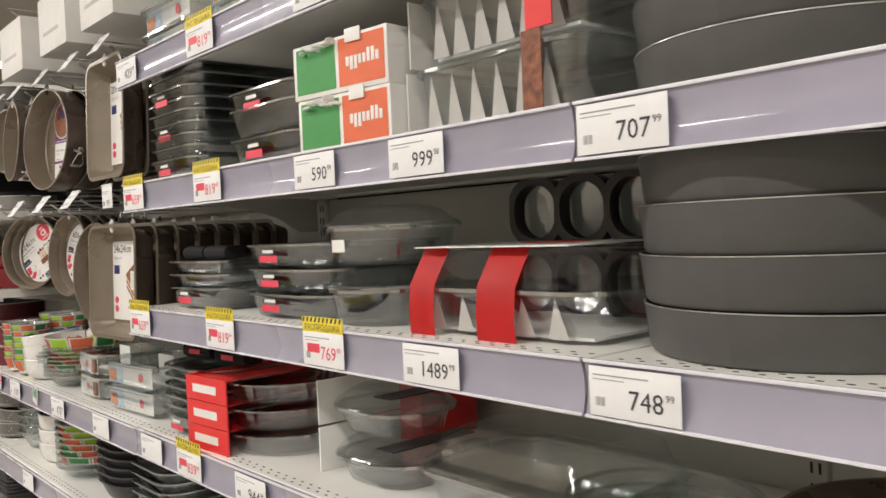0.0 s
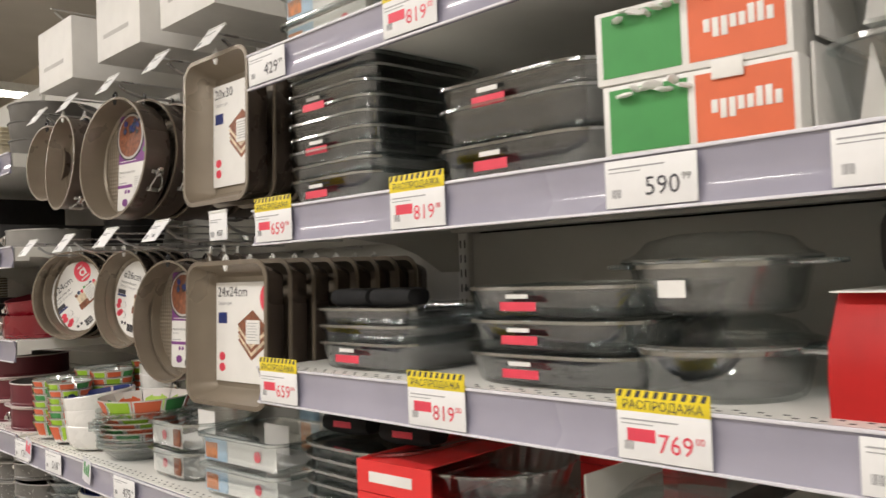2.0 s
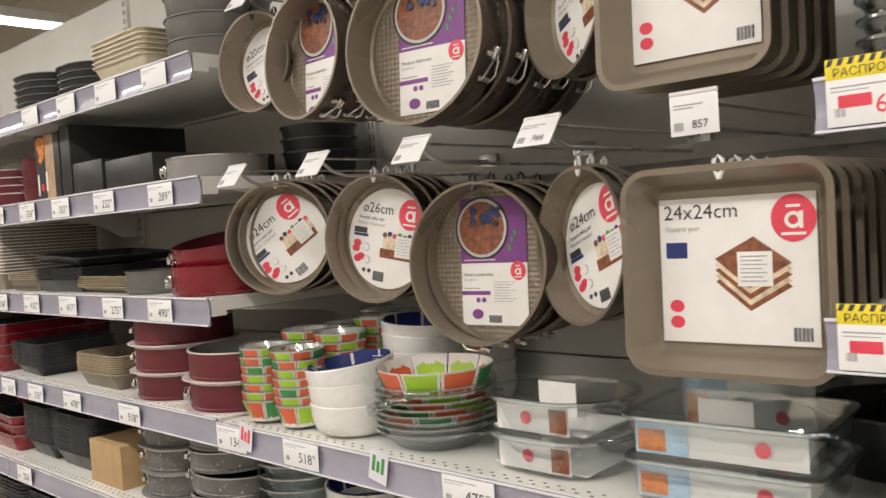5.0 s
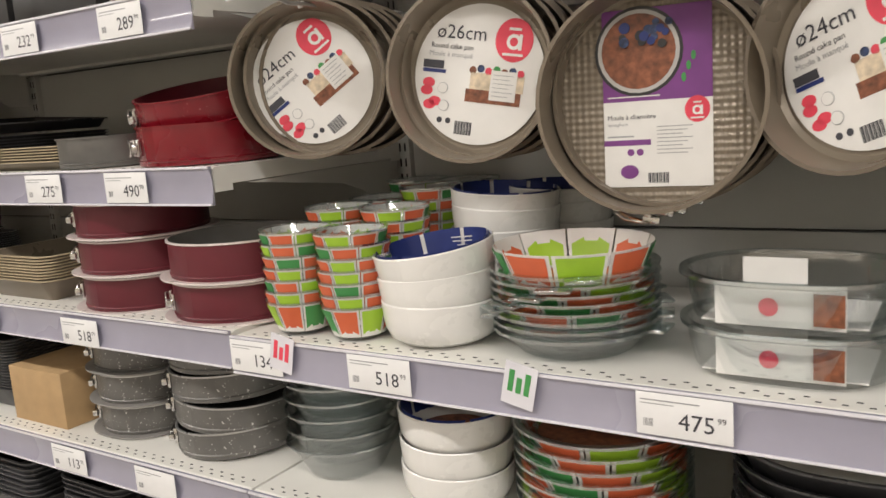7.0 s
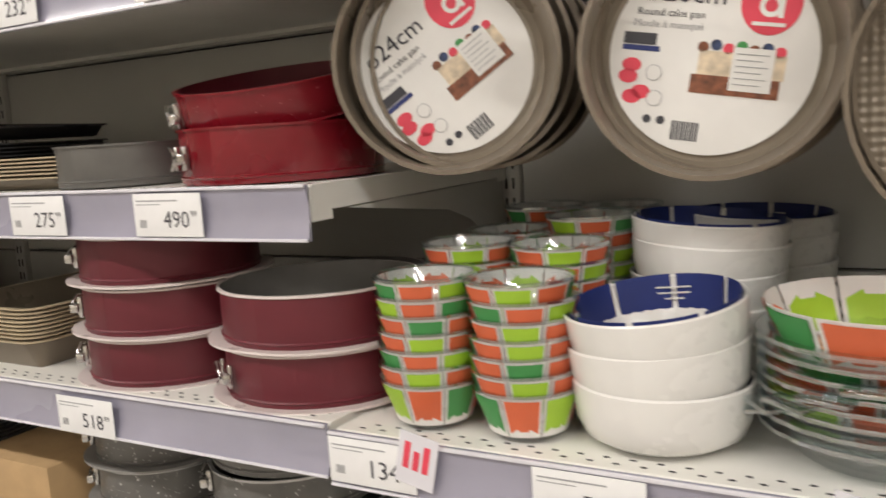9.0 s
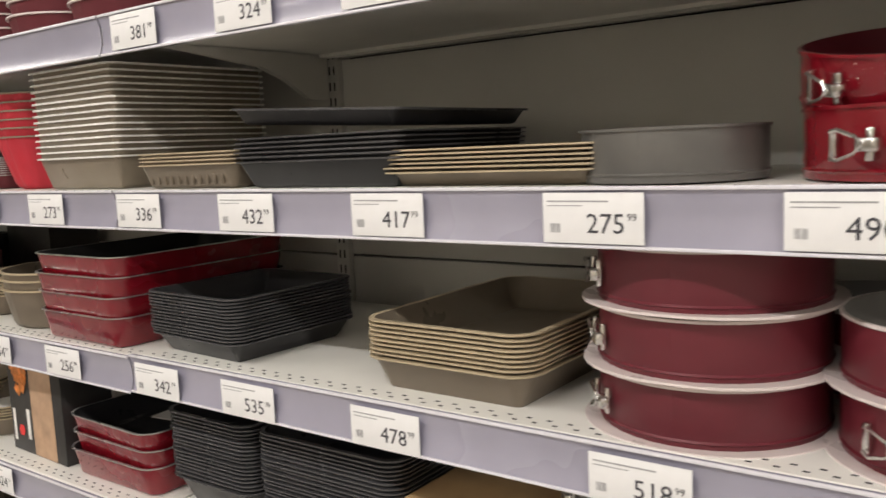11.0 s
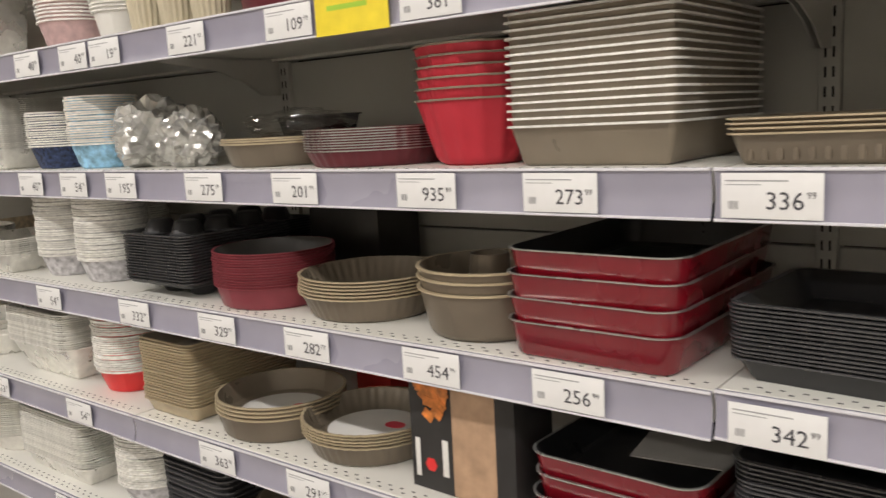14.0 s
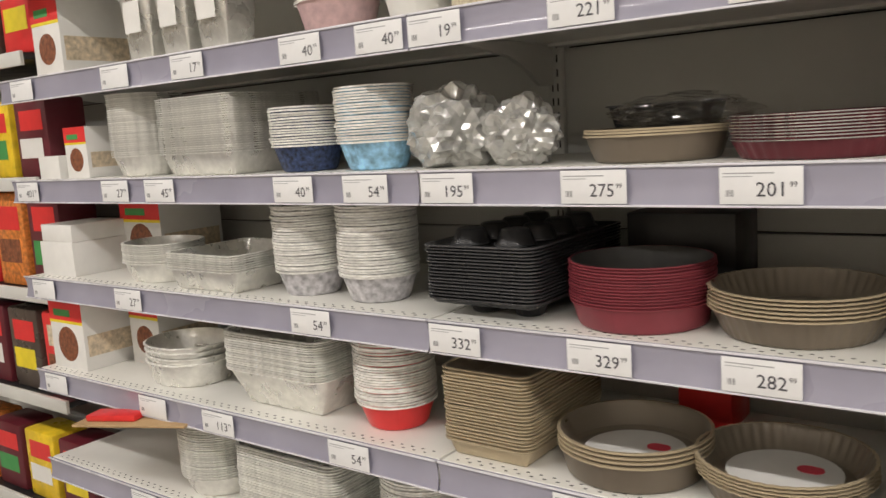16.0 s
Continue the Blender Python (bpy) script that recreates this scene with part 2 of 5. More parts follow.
def ring(a, b, r, n=7, flutes=0, depth=0.0):
    """Points round a rectangle a by b (half sizes) with corner radius r; fluted where asked."""
    pts = []
    if flutes:
        k = flutes * 4
        for i in range(k):
            q = 2 * math.pi * i / k
            f = 1 - depth * (0.5 + 0.5 * math.cos(flutes * q))
            pts.append((a * f * math.cos(q), b * f * math.sin(q)))
        return pts
    r = min(r, a, b)
    for cx, cy, q0 in ((a - r, b - r, 0), (-a + r, b - r, 90), (-a + r, -b + r, 180), (a - r, -b + r, 270)):
        for i in range(n + 1):
            q = radians(q0 + 90 * i / n)
            pts.append((cx + r * math.cos(q), cy + r * math.sin(q)))
    return pts


def loft(rings, mats_of=None, cap0=True, cap1=True, bm=None):
    """Skin over rings of equal length, each (points, z)."""
    bm = bm or bmesh.new()
    rows = [[bm.verts.new((x, y, z)) for x, y in pts] for pts, z in rings]
    for k, (p, q) in enumerate(zip(rows, rows[1:])):
        for i in range(len(p)):
            j = (i + 1) % len(p)
            f = bm.faces.new((p[i], p[j], q[j], q[i]))
            if mats_of:
                f.material_index = mats_of[k]
    if cap0:
        bm.faces.new(rows[0][::-1])
    if cap1:
        f = bm.faces.new(rows[-1])
        if mats_of:
            f.material_index = mats_of[-1]
    return bm


def vessel(a, b, r, h, taper=0.01, th=0.0015, rim=0.004, n=7, flutes=0, depth=0.04, foot=0.006, rim_h=0.003):
    """An open pan: outer wall, rolled rim, inner wall and floor. Slots: 0 outside, 1 rim, 2 inside."""
    def at(d, z):
        return (ring(a + d, b + d, max(0.004, r + d), n, flutes, depth), z)
    rings = [at(-taper - foot, 0), at(-taper - foot * 0.3, foot * 0.35), at(-taper * 0.95, foot), at(-0.0005, h - rim_h), at(rim, h - rim_h), at(rim, h),
             at(-th, h), at(-th - taper * 0.95, foot + th), at(-th - taper - foot, th + 0.0005)]
    return loft(rings, [0, 0, 0, 1, 1, 1, 2, 2, 2])


def tube(points, r, n=6, bm=None):
    """A bent rod through the points."""
    bm = bm or bmesh.new()
    pts = [Vector(p) for p in points]
    rows = []
    for i, p in enumerate(pts):
        d = (pts[min(i + 1, len(pts) - 1)] - pts[max(i - 1, 0)]).normalized()
        u = d.orthogonal().normalized() if abs(d.z) > 0.9 else d.cross(Vector((0, 0, 1))).normalized()
        v = d.cross(u)
        rows.append([bm.verts.new(p + r * (math.cos(2 * math.pi * k / n) * u + math.sin(2 * math.pi * k / n) * v)) for k in range(n)])
    for p, q in zip(rows, rows[1:]):
        for k in range(n):
            bm.faces.new((p[k], p[(k + 1) % n], q[(k + 1) % n], q[k]))
    bm.faces.new(rows[0][::-1])
    bm.faces.new(rows[-1])
    return bm


def upright_bm(bm):
    bmesh.ops.transform(bm, matrix=Matrix.Rotation(radians(90), 4, "X"), verts=bm.verts)
    return bm


TEXTS = {}


def text_mesh(words, size, material, align="CENTER"):
    key = (words, size, material, align)
    if key not in TEXTS:
        cu = bpy.data.curves.new("writing", "FONT")
        cu.body, cu.size, cu.align_x, cu.align_y, cu.resolution_u = words, size, align, "CENTER", 2
        ob = bpy.data.objects.new("writing", cu)
        scene.collection.objects.link(ob)
        bpy.context.view_layer.update()
        me = bpy.data.meshes.new_from_object(ob.evaluated_get(bpy.context.evaluated_depsgraph_get()))
        me.materials.clear()
        me.materials.append(M[material])
        bpy.data.objects.remove(ob)
        TEXTS[key] = me
    return TEXTS[key]


def writing(words, size, material, parent, x, y, z, rx=90, rz=0, ry=0, align="CENTER", name="writing"):
    ob = new(name, text_mesh(words, size, material, align))
    ob.parent = parent
    ob.matrix_basis = pose(x, y, z, rx, ry, rz)
    return ob


# ---- plan ----
BAYS = [0.392, -0.842, -2.072, -3.287, -4.525, -5.90]   # left edge of each bay, walking along
RIGHT_END = 1.63
LEVEL = dict(A=1.874, B=1.617, C=1.360, D=1.103, X=0.846, L=0.589)
TOP = {k: z + 0.058 for k, z in LEVEL.items()}
BACK = 0.50


def struct(name, bm, material, label):
    ob = new(name, mesh_of(name, bm, material))
    return tagged(ob, label, "", "", "structure")


struct("floor", bm_box(-12, 5, -5, 2.5, -0.1, 0), "floor", "grey polished shop floor")
struct("ceiling", bm_box(-12, 5, -5, 2.5, 4.0, 4.1), "ceiling", "pale shop ceiling")
struct("wall_far", bm_box(-12.1, -12, -5, 2.5, 0, 4.0), "wall", "cream painted shop wall beyond the shelving")
struct("wall_right", bm_box(5, 5.1, -5, 2.5, 0, 4.0), "wall", "cream painted shop wall")
struct("wall_back", bm_box(-12, 5, 2.5, 2.6, 0, 4.0), "wall", "cream painted wall behind the shelving")
# unseen wall behind the camera, added to bounce and reflect light
struct("wall_front", bm_box(-12, 5, -5.1, -5, 0, 4.0), "wall", "unseen cream wall across the aisle, added for bounce and reflections")
# ceiling lamps over the aisle, with an unseen second row added as fill
def ceiling_lamp(x, y, z, length):
    t = thing("ceiling_lamp", (x, y, z), "long white fluorescent ceiling lamp hung on two wires", "lamp", "aisle lamps")
    part("housing", bm_box(-length / 2, length / 2, -0.05, 0.05, 0.03, 0.09, 0.01), "clip", t)
    part("tube", bm_box(-length / 2 + 0.02, length / 2 - 0.02, -0.03, 0.03, 0.0, 0.028, 0.008), "tube", t, "glowing white tube")
    for s in (-0.4, 0.4):
        part("wire", tube([(length * s, 0, 0.09), (length * s, 0, 3.99 - z)], 0.004), "wire", t)
    return t


for i in range(5):
    x = 2.4 - 2.6 * i
    ceiling_lamp(x, LAMP_Y, LAMP_Z, 1.9)
    area_lamp(x, LAMP_Y, LAMP_Z - 0.02, 1.8, 0.12, LAMP_WATTS)
# unseen second row, added to throw more light in under the shelves
for i in range(3):
    ceiling_lamp(1.5 - 4.0 * i, -3.9, LAMP_Z, 1.9)
    area_lamp(1.5 - 4.0 * i, -3.9, LAMP_Z - 0.02, 1.8, 0.12, LAMP_WATTS)
cross_lamp = ceiling_lamp(-5.62, 1.45, 2.84, 1.3)
cross_lamp.matrix_basis = pose(-5.62, 1.45, 2.84, 0, 0, 90)
area_lamp(-5.62, 1.45, 2.81, 0.1, 1.2, 65)

# ---- gondola shelving ----
def back_panel(x0, x1):
    t = thing("shelving_back", ((x0 + x1) / 2, BACK, 0), "grey enamelled steel back panels of store shelving", "shelving", "shelving backs")
    w = (x1 - x0) / 2
    z = 0.1
    while z < 2.2:
        h = 0.385
        part("back_panel", bm_box(-w + 0.017, w - 0.017, 0, 0.02, z + 0.002, z + h - 0.002, 0.0015), "panel", t)
        z += h
    part("backing", bm_box(-w + 0.02, w - 0.02, 0.021, 0.03, 0.1, 2.4), "seam", t)
    return t


def upright(x, base=True):
    t = thing("upright", (x, BACK - 0.012, 0), "grey slotted steel upright post of store shelving", "upright", "shelving uprights")
    part("post", bm_box(-0.016, 0.016, 0, 0.045, 0, 2.42, 0.002), "panel", t)
    bm = bmesh.new()
    for s in (-0.006, 0.006):
        for k in range(64):
            z = 0.5 + k * 0.03
            bm_box(s - 0.0018, s + 0.0018, -0.0006, 0.001, z, z + 0.016, 0, bm)
    tagged(part("slot_row", bm, "seam", t), "", "", "", "stuff")
    return t


EDGES = [RIGHT_END] + BAYS + [-7.2]
for x0, x1 in zip(EDGES[1:], EDGES):
    back_panel(x0, x1)
for x in EDGES[:-1]:
    upright(x)


def shelf(x0, x1, z, strip=True, sag=0.0, x_strip=None, strip_drop=0.0):
    """One steel shelf on brackets with its price rail; z is the underside of the rail."""
    t = thing("store_shelf", (x0, 0, z), "white enamelled steel shelf with a lilac grey price rail", "shelf", "store shelves")
    w = x1 - x0
    deck = bmesh.new()
    prof = [(0.004, 0.020), (0.004, 0.055), (0.008, 0.058), (BACK - 0.02, 0.058), (BACK - 0.02, 0.024), (BACK - 0.05, 0.024), (BACK - 0.05, 0.030), (0.04, 0.030), (0.04, 0.020)]
    loft([(prof, 0.003), (prof, w - 0.003)], bm=deck)
    bmesh.ops.transform(deck, matrix=Matrix(((0, 0, 1, 0), (1, 0, 0, 0), (0, 1, 0, 0), (0, 0, 0, 1))), verts=deck.verts)
    part("deck", deck, "deck", t)
    holes = bmesh.new()
    for row_y in (0.018, 0.030):
        k = 0
        while 0.03 + k * 0.025 < w - 0.02:
            x = 0.03 + k * 0.025 + (0.012 if row_y > 0.02 else 0)
            bm_box(x - 0.003, x + 0.003, row_y - 0.0014, row_y + 0.0014, 0.0578, 0.0584, 0, holes)
            k += 1
    tagged(part("perforation", holes, "seam", t), "", "", "", "stuff")
    for s in (0.004, w - 0.0065):
        br = bmesh.new()
        pr = [(0.07, 0.028), (BACK - 0.03, 0.028), (BACK - 0.03, -0.055), (BACK - 0.08, -0.055), (BACK - 0.14, -0.02), (BACK - 0.2, 0.0)]
        loft([(pr, s), (pr, s + 0.0025)], bm=br)
        bmesh.ops.transform(br, matrix=Matrix(((0, 0, 1, 0), (1, 0, 0, 0), (0, 1, 0, 0), (0, 0, 0, 1))), verts=br.verts)
        part("bracket", br, "panel", t)
    if strip:
        a, b = (x_strip or (0.002, w - 0.002))
        rail = bmesh.new()
        pr = [(-0.003, 0.0595 - strip_drop), (-0.0055, 0.0575), (-0.0012, 0.040), (-0.0008, 0.030), (-0.0012, 0.020), (-0.0055, 0.003), (-0.003, 0.001), (0.0, 0.001), (0.0, 0.0595)]
        loft([(pr, a), (pr, b)], bm=rail)
        bmesh.ops.transform(rail, matrix=Matrix(((0, 0, 1, 0), (1, 0, 0, 0), (0, 1, 0, 0), (0, 0, 0, 1))), verts=rail.verts)
        r = part("price_rail", rail, "strip", t, "lilac grey plastic price rail")
        part("rail_edge", bm_box(a, b, -0.0085, -0.0055, 0.0565, 0.0605, 0.001), "strip_edge", r)
        part("rail_edge", bm_box(a, b, -0.0085, -0.0055, 0.0005, 0.004, 0.001), "strip_edge", r)
    return t


SPAN = {0: (BAYS[0], RIGHT_END), 1: (BAYS[1], BAYS[0]), 2: (BAYS[2], BAYS[1]), 3: (BAYS[3], BAYS[2]), 4: (BAYS[4], BAYS[3]), 5: (BAYS[5], BAYS[4])}
for bay, rows in {0: "ABCDXL", 1: "ABCDXL", 2: "DXL", 3: "ABCDXL", 4: "ABCDXL", 5: "ABCDXL"}.items():
    for row in rows:
        lift = {(3, "D"): 0.004, (2, "D"): -0.002}.get((bay, row), 0.0)
        shelf(*SPAN[bay], LEVEL[row] + lift)
base = thing("plinth", (0, 0, 0), "grey steel plinth under the shelving", "plinth")
part("plinth_face", bm_box(-7.0, RIGHT_END, 0.03, 0.05, 0, 0.12), "panel", base)

# ---- price tags ----
def price_tag(x, row, rub, kop="99", sale=False, w=0.1055, h=0.049, dz=0.0055, turn=0.0):
    t = thing("price_tag", (x + w / 2, -0.0092, LEVEL[row] + dz), ("white paper sale price tag with a yellow striped header" if sale else "white paper price tag in the shelf rail") + (" reading " + rub if rub else ""), "price tag", "price tags")
    t.matrix_basis = pose(x + w / 2, -0.0092, LEVEL[row] + dz, 0, turn, 0)
    card = part("card", bm_box(-w / 2, w / 2, -0.0008, 0, 0.0, h, 0.0003), "paper", t)
    bars = bmesh.new()
    for k in range(7):
        u = -w / 2 + 0.008 + k * 0.0017
        bm_box(u, u + (0.0011 if k % 3 else 0.0006), -0.0011, -0.0008, 0.010, 0.019, 0, bars)
    tagged(part("barcode", bars, "ink_grey", t), "", "", "", "stuff")
    line = bm_box(-w / 2 + 0.005, w / 2 - 0.035, -0.0011, -0.0008, h - 0.009, h - 0.0075)
    bm_box(-w / 2 + 0.005, -0.01, -0.0011, -0.0008, h - 0.013, h - 0.012, 0, line)
    part("small_print", line, "ink_grey", t)
    if rub:
        writing(rub, 0.027, "red_ink" if sale else "ink", t, w / 2 - 0.018, -0.0013, 0.0185, align="RIGHT", name="price")
        writing(kop, 0.010, "red_ink" if sale else "ink", t, w / 2 - 0.0165, -0.0013, 0.0255, align="LEFT", name="pence")
    if sale:
        head = part("sale_header", bm_box(-w / 2, w / 2, -0.0009, 0, h, h + 0.022, 0.0003), "yellow", t, "yellow header with black stripes")
        st = bmesh.new()
        k = 0
        while -w / 2 + k * 0.0105 < w / 2 - 0.008:
            u = -w / 2 + k * 0.0105
            vs = [st.verts.new(p) for p in ((u + 0.001, -0.0012, h + 0.0145), (u + 0.006, -0.0012, h + 0.0145), (u + 0.009, -0.0012, h + 0.0215), (u + 0.004, -0.0012, h + 0.0215))]
            st.faces.new(vs)
            k += 1
        part("stripes", st, "ink", head)
        writing("РАСПРОДАЖА", 0.0125, "ink", head, 0, -0.0012, h + 0.0065, name="sale_word")
        part("discount_bar", bm_box(-w / 2 + 0.012, -0.008, -0.0012, -0.0008, h - 0.030, h - 0.017), "red_ink", t)
    return t


for x, row, rub, kop, sale in [
    (0.400, "B", "707", "99", 0), (0.75, "B", "712", "99", 0), (0.403, "C", "748", "99", 0), (0.62, "A", "", "", 0),
    (-0.83, "A", "429", "99", 0), (-0.486, "A", "819", "00", 1), (-0.12, "A", "", "", 0), (0.2, "A", "", "", 0),
    (-0.826, "B", "659", "00", 1), (-0.485, "B", "819", "00", 1), (-0.138, "B", "590", "99", 0), (0.092, "B", "999", "00", 0),
    (-0.826, "C", "659", "00", 1), (-0.463, "C", "819", "00", 1), (-0.136, "C", "769", "00", 1), (0.103, "C", "1489", "99", 0),
    (-0.80, "D", "", "", 0), (-0.62, "D", "839", "00", 1), (-0.38, "D", "944", "99", 0), (0.05, "D", "", "", 0),
    (-2.068, "D", "134", "99", 0), (-1.838, "D", "518", "99", 0), (-1.425, "D", "475", "99", 0), (-1.10, "D", "", "", 0),
    (-1.75, "X", "", "", 0), (-1.2, "X", "", "", 0),
    (-2.320, "C", "490", "99", 0), (-2.548, "C", "275", "99", 0), (-2.803, "C", "417", "99", 0), (-3.042, "C", "432", "99", 0), (-3.276, "C", "336", "99", 0),
    (-2.552, "B", "232", "99", 0), (-2.80, "B", "323", "99", 0), (-3.02, "B", "324", "99", 0), (-2.28, "B", "289", "99", 0), (-3.25, "B", "381", "99", 0),
    (-2.27, "A", "", "", 0), (-2.5, "A", "", "", 0), (-2.72, "A", "", "", 0), (-2.95, "A", "", "", 0),
    (-2.824, "D", "478", "99", 0), (-3.066, "D", "535", "99", 0), (-3.268, "D", "342", "99", 0), (-2.505, "D", "518", "99", 0),
    (-2.35, "X", "", "", 0), (-2.6, "X", "113", "99", 0), (-3.2, "X", "256", "99", 0),
    (-3.531, "C", "273", "99", 0), (-3.745, "C", "935", "99", 0), (-4.015, "C", "201", "99", 0), (-4.252, "C", "275", "99", 0), (-4.517, "C", "195", "99", 0),
    (-3.528, "D", "256", "99", 0), (-3.754, "D", "454", "99", 0), (-4.016, "D", "282", "99", 0), (-4.253, "D", "329", "99", 0), (-4.520, "D", "332", "99", 0),
    (-3.80, "X", "824", "99", 0), (-4.04, "X", "291", "99", 0), (-4.29, "X", "363", "99", 0),
    (-4.262, "B", "221", "99", 0), (-4.553 + 0.03, "B", "19", "99", 0), (-4.00, "B", "109", "99", 0), (-3.72, "B", "381", "99", 0),
    (-4.696, "C", "54", "99", 0), (-4.879, "C", "40", "99", 0), (-5.30, "C", "45", "99", 0), (-5.47, "C", "27", "99", 0), (-5.865, "C", "401", "99", 0),
    (-4.863, "D", "54", "99", 0), (-5.47, "D", "27", "99", 0), (-5.85, "D", "", "", 0),
    (-4.79, "X", "54", "99", 0), (-5.18, "X", "113", "99", 0), (-5.42, "X", "", "", 0), (-5.85, "X", "", "", 0),
    (-4.64, "B", "40", "99", 0), (-4.83, "B", "40", "99", 0), (-5.16, "B", "17", "99", 0), (-5.42, "B", "", "", 0), (-5.83, "B", "", "", 0),
    (-4.1, "L", "", "", 0), (-4.9, "L", "", "", 0), (-5.5, "L", "", "", 0)]:
    price_tag(x, row, rub, kop, bool(sale))
t = thing("shelf_talker", (-3.88, -0.0095, LEVEL["B"]), "plain yellow promotional strip in the price rail", "strip")
part("card", bm_box(-0.005, 0.14, -0.0008, 0, 0, 0.06), "yellow", t)
part("print", bm_box(0.02, 0.10, -0.0011, -0.0008, 0.035, 0.042), "lime", t)

for x, m in ((-1.965, "red_ink"), (-1.575, "green")):
    t = thing("sticker", (x, -0.0102, LEVEL["D"] + 0.02), "clear sticker with coloured letters on the price rail", "sticker", "rail stickers", 0, None, (0, 12))
    part("film", bm_box(-0.022, 0.022, -0.0006, 0, -0.005, 0.05), "strip_edge", t)
    for k in range(3):
        part("letter_bar", bm_box(-0.015 + 0.011 * k, -0.008 + 0.011 * k, -0.0012, -0.0006, 0.012, 0.04 - 0.008 * (k % 2)), m, t)

# ---- generic goods ----
LIB = {}


def pan_mesh(name, mats, **kw):
    key = (name, tuple(mats), tuple(sorted(kw.items())))
    if key not in LIB:
        LIB[key] = mesh_of(name, vessel(**kw), list(mats))
    return LIB[key]


def stack(name, label, category, group, x, y, z, count, pitch, mats, turn=0.0, jitter=0.0015, tilt_top=(0, 0), mats_low=None, **kw):
    """Alike pans stacked in one another, each a thing of its own."""
    rnd = random.Random(int(abs(x) * 1000 + z * 77))
    me = pan_mesh(name, mats, **kw)
    out = []
    for i in range(count):
        last = i == count - 1
        ob = thing(name, (x + rnd.uniform(-jitter, jitter), y + rnd.uniform(-jitter, jitter), z + i * pitch + (0.0005 if i else 0)), label, category, group,
                   turn + rnd.uniform(-jitter, jitter) * 600, me, tilt_top if last else (0, 0))
        out.append(ob)
    return out


def clasp(parent, r, ang, z, s=1.0):
    """Spring lever of a springform at an angle round the wall."""
    q = radians(ang)
    m = Matrix.Rotation(q, 4, "Z") @ Matrix.Translation((r, 0, z))
    bm = bm_box(0.0, 0.006, -0.024 * s, -0.016 * s, -0.014, 0.014, 0.0015)
    bm_box(0.0, 0.006, 0.016 * s, 0.024 * s, -0.014, 0.014, 0.0015, bm)
    tube([(0.008, -0.02 * s, 0.011), (0.013, -0.008 * s, 0.013), (0.014, 0.012 * s, 0.007), (0.014, 0.02 * s, 0.0), (0.014, 0.012 * s, -0.007), (0.013, -0.008 * s, -0.013), (0.008, -0.02 * s, -0.011)], 0.0018, 5, bm)
    bm_box(0.004, 0.014, 0.012 * s, 0.034 * s, -0.006, 0.006, 0.002, bm)
    bmesh.ops.transform(bm, matrix=m, verts=bm.verts)
    return part("clasp", bm, "chrome", parent, "steel spring clasp")


def springform(x, y, z, r, h, mats, ang, label, group, plate=None, tilt=(0, 0), open_top=True):
    t = thing("springform_pan", (x, y, z), label, "baking pan", group, 0, None, tilt)
    pts = [ring(r - d, r - d, r, 9) for d in (0.001, 0.0, 0.0, -0.002, -0.002, 0.0015, 0.0015)]
    zz = [0.002, 0.004, h - 0.003, h - 0.003, h, h, 0.006]
    part("ring", loft(list(zip(pts, zz)), [0, 0, 1, 1, 1, 2, 2], True, True), list(mats), t)
    if plate:
        part("base_plate", loft([(ring(r + d, r + d, r, 9), zz2) for d, zz2 in ((0.004, 0), (0.013, 0.002), (0.013, 0.005), (0.003, 0.004))]), plate, t, "pale rimmed base plate")
    part("seam_bead", loft([(ring(r + d, r + d, r, 9), zz2) for d, zz2 in ((0.0, 0.008), (0.0015, 0.010), (0.0, 0.012))], None, False, False), mats[0], t)
    clasp(t, r, ang, h * 0.5, 0.9)
    return t


def box_thing(name, x0, x1, y0, y1, z, h, material, label, category, group="", turn=0.0, bevel=0.0015):
    t = thing(name, ((x0 + x1) / 2, (y0 + y1) / 2, z), label, category, group, turn)
    w, d = (x1 - x0) / 2, (y1 - y0) / 2
    part("carton", bm_box(-w, w, -d, d, 0, h, bevel), material, t)
    return t, w, d


def patch(parent, name, material, x0, x1, z0, z1, y, label="", lift=0.0006):
    return part(name, bm_box(x0, x1, y - lift, y, z0, z1), material, parent, label)


def disc(r, y, cx=0.0, cz=0.0, n=28, bm=None, sx=1.0, th=0.0006):
    """A thin round card facing the aisle."""
    bm = bm or bmesh.new()
    f = [bm.verts.new((cx + r * sx * math.cos(2 * math.pi * i / n), y - th, cz + r * math.sin(2 * math.pi * i / n))) for i in range(n)]
    k = [bm.verts.new((v.co.x, y, v.co.z)) for v in f]
    bm.faces.new(f)
    for i in range(n):
        bm.faces.new((f[i], f[(i + 1) % n], k[(i + 1) % n], k[i]))
    return bm


random.seed(4)
GL = ("glass", "glass_edge", "glass")
GD = ("glass_dark", "glass_edge", "glass_dark")
TAUPE = ("taupe", "taupe", "taupe_in")
HUNG = ("taupe_dark", "taupe", "taupe_in")
TBEIGE = ("taupe", "beige", "taupe_in")
BLK = ("black_tray", "black_rim", "black_tray")
FOIL = ("foil", "foil_fine", "foil")

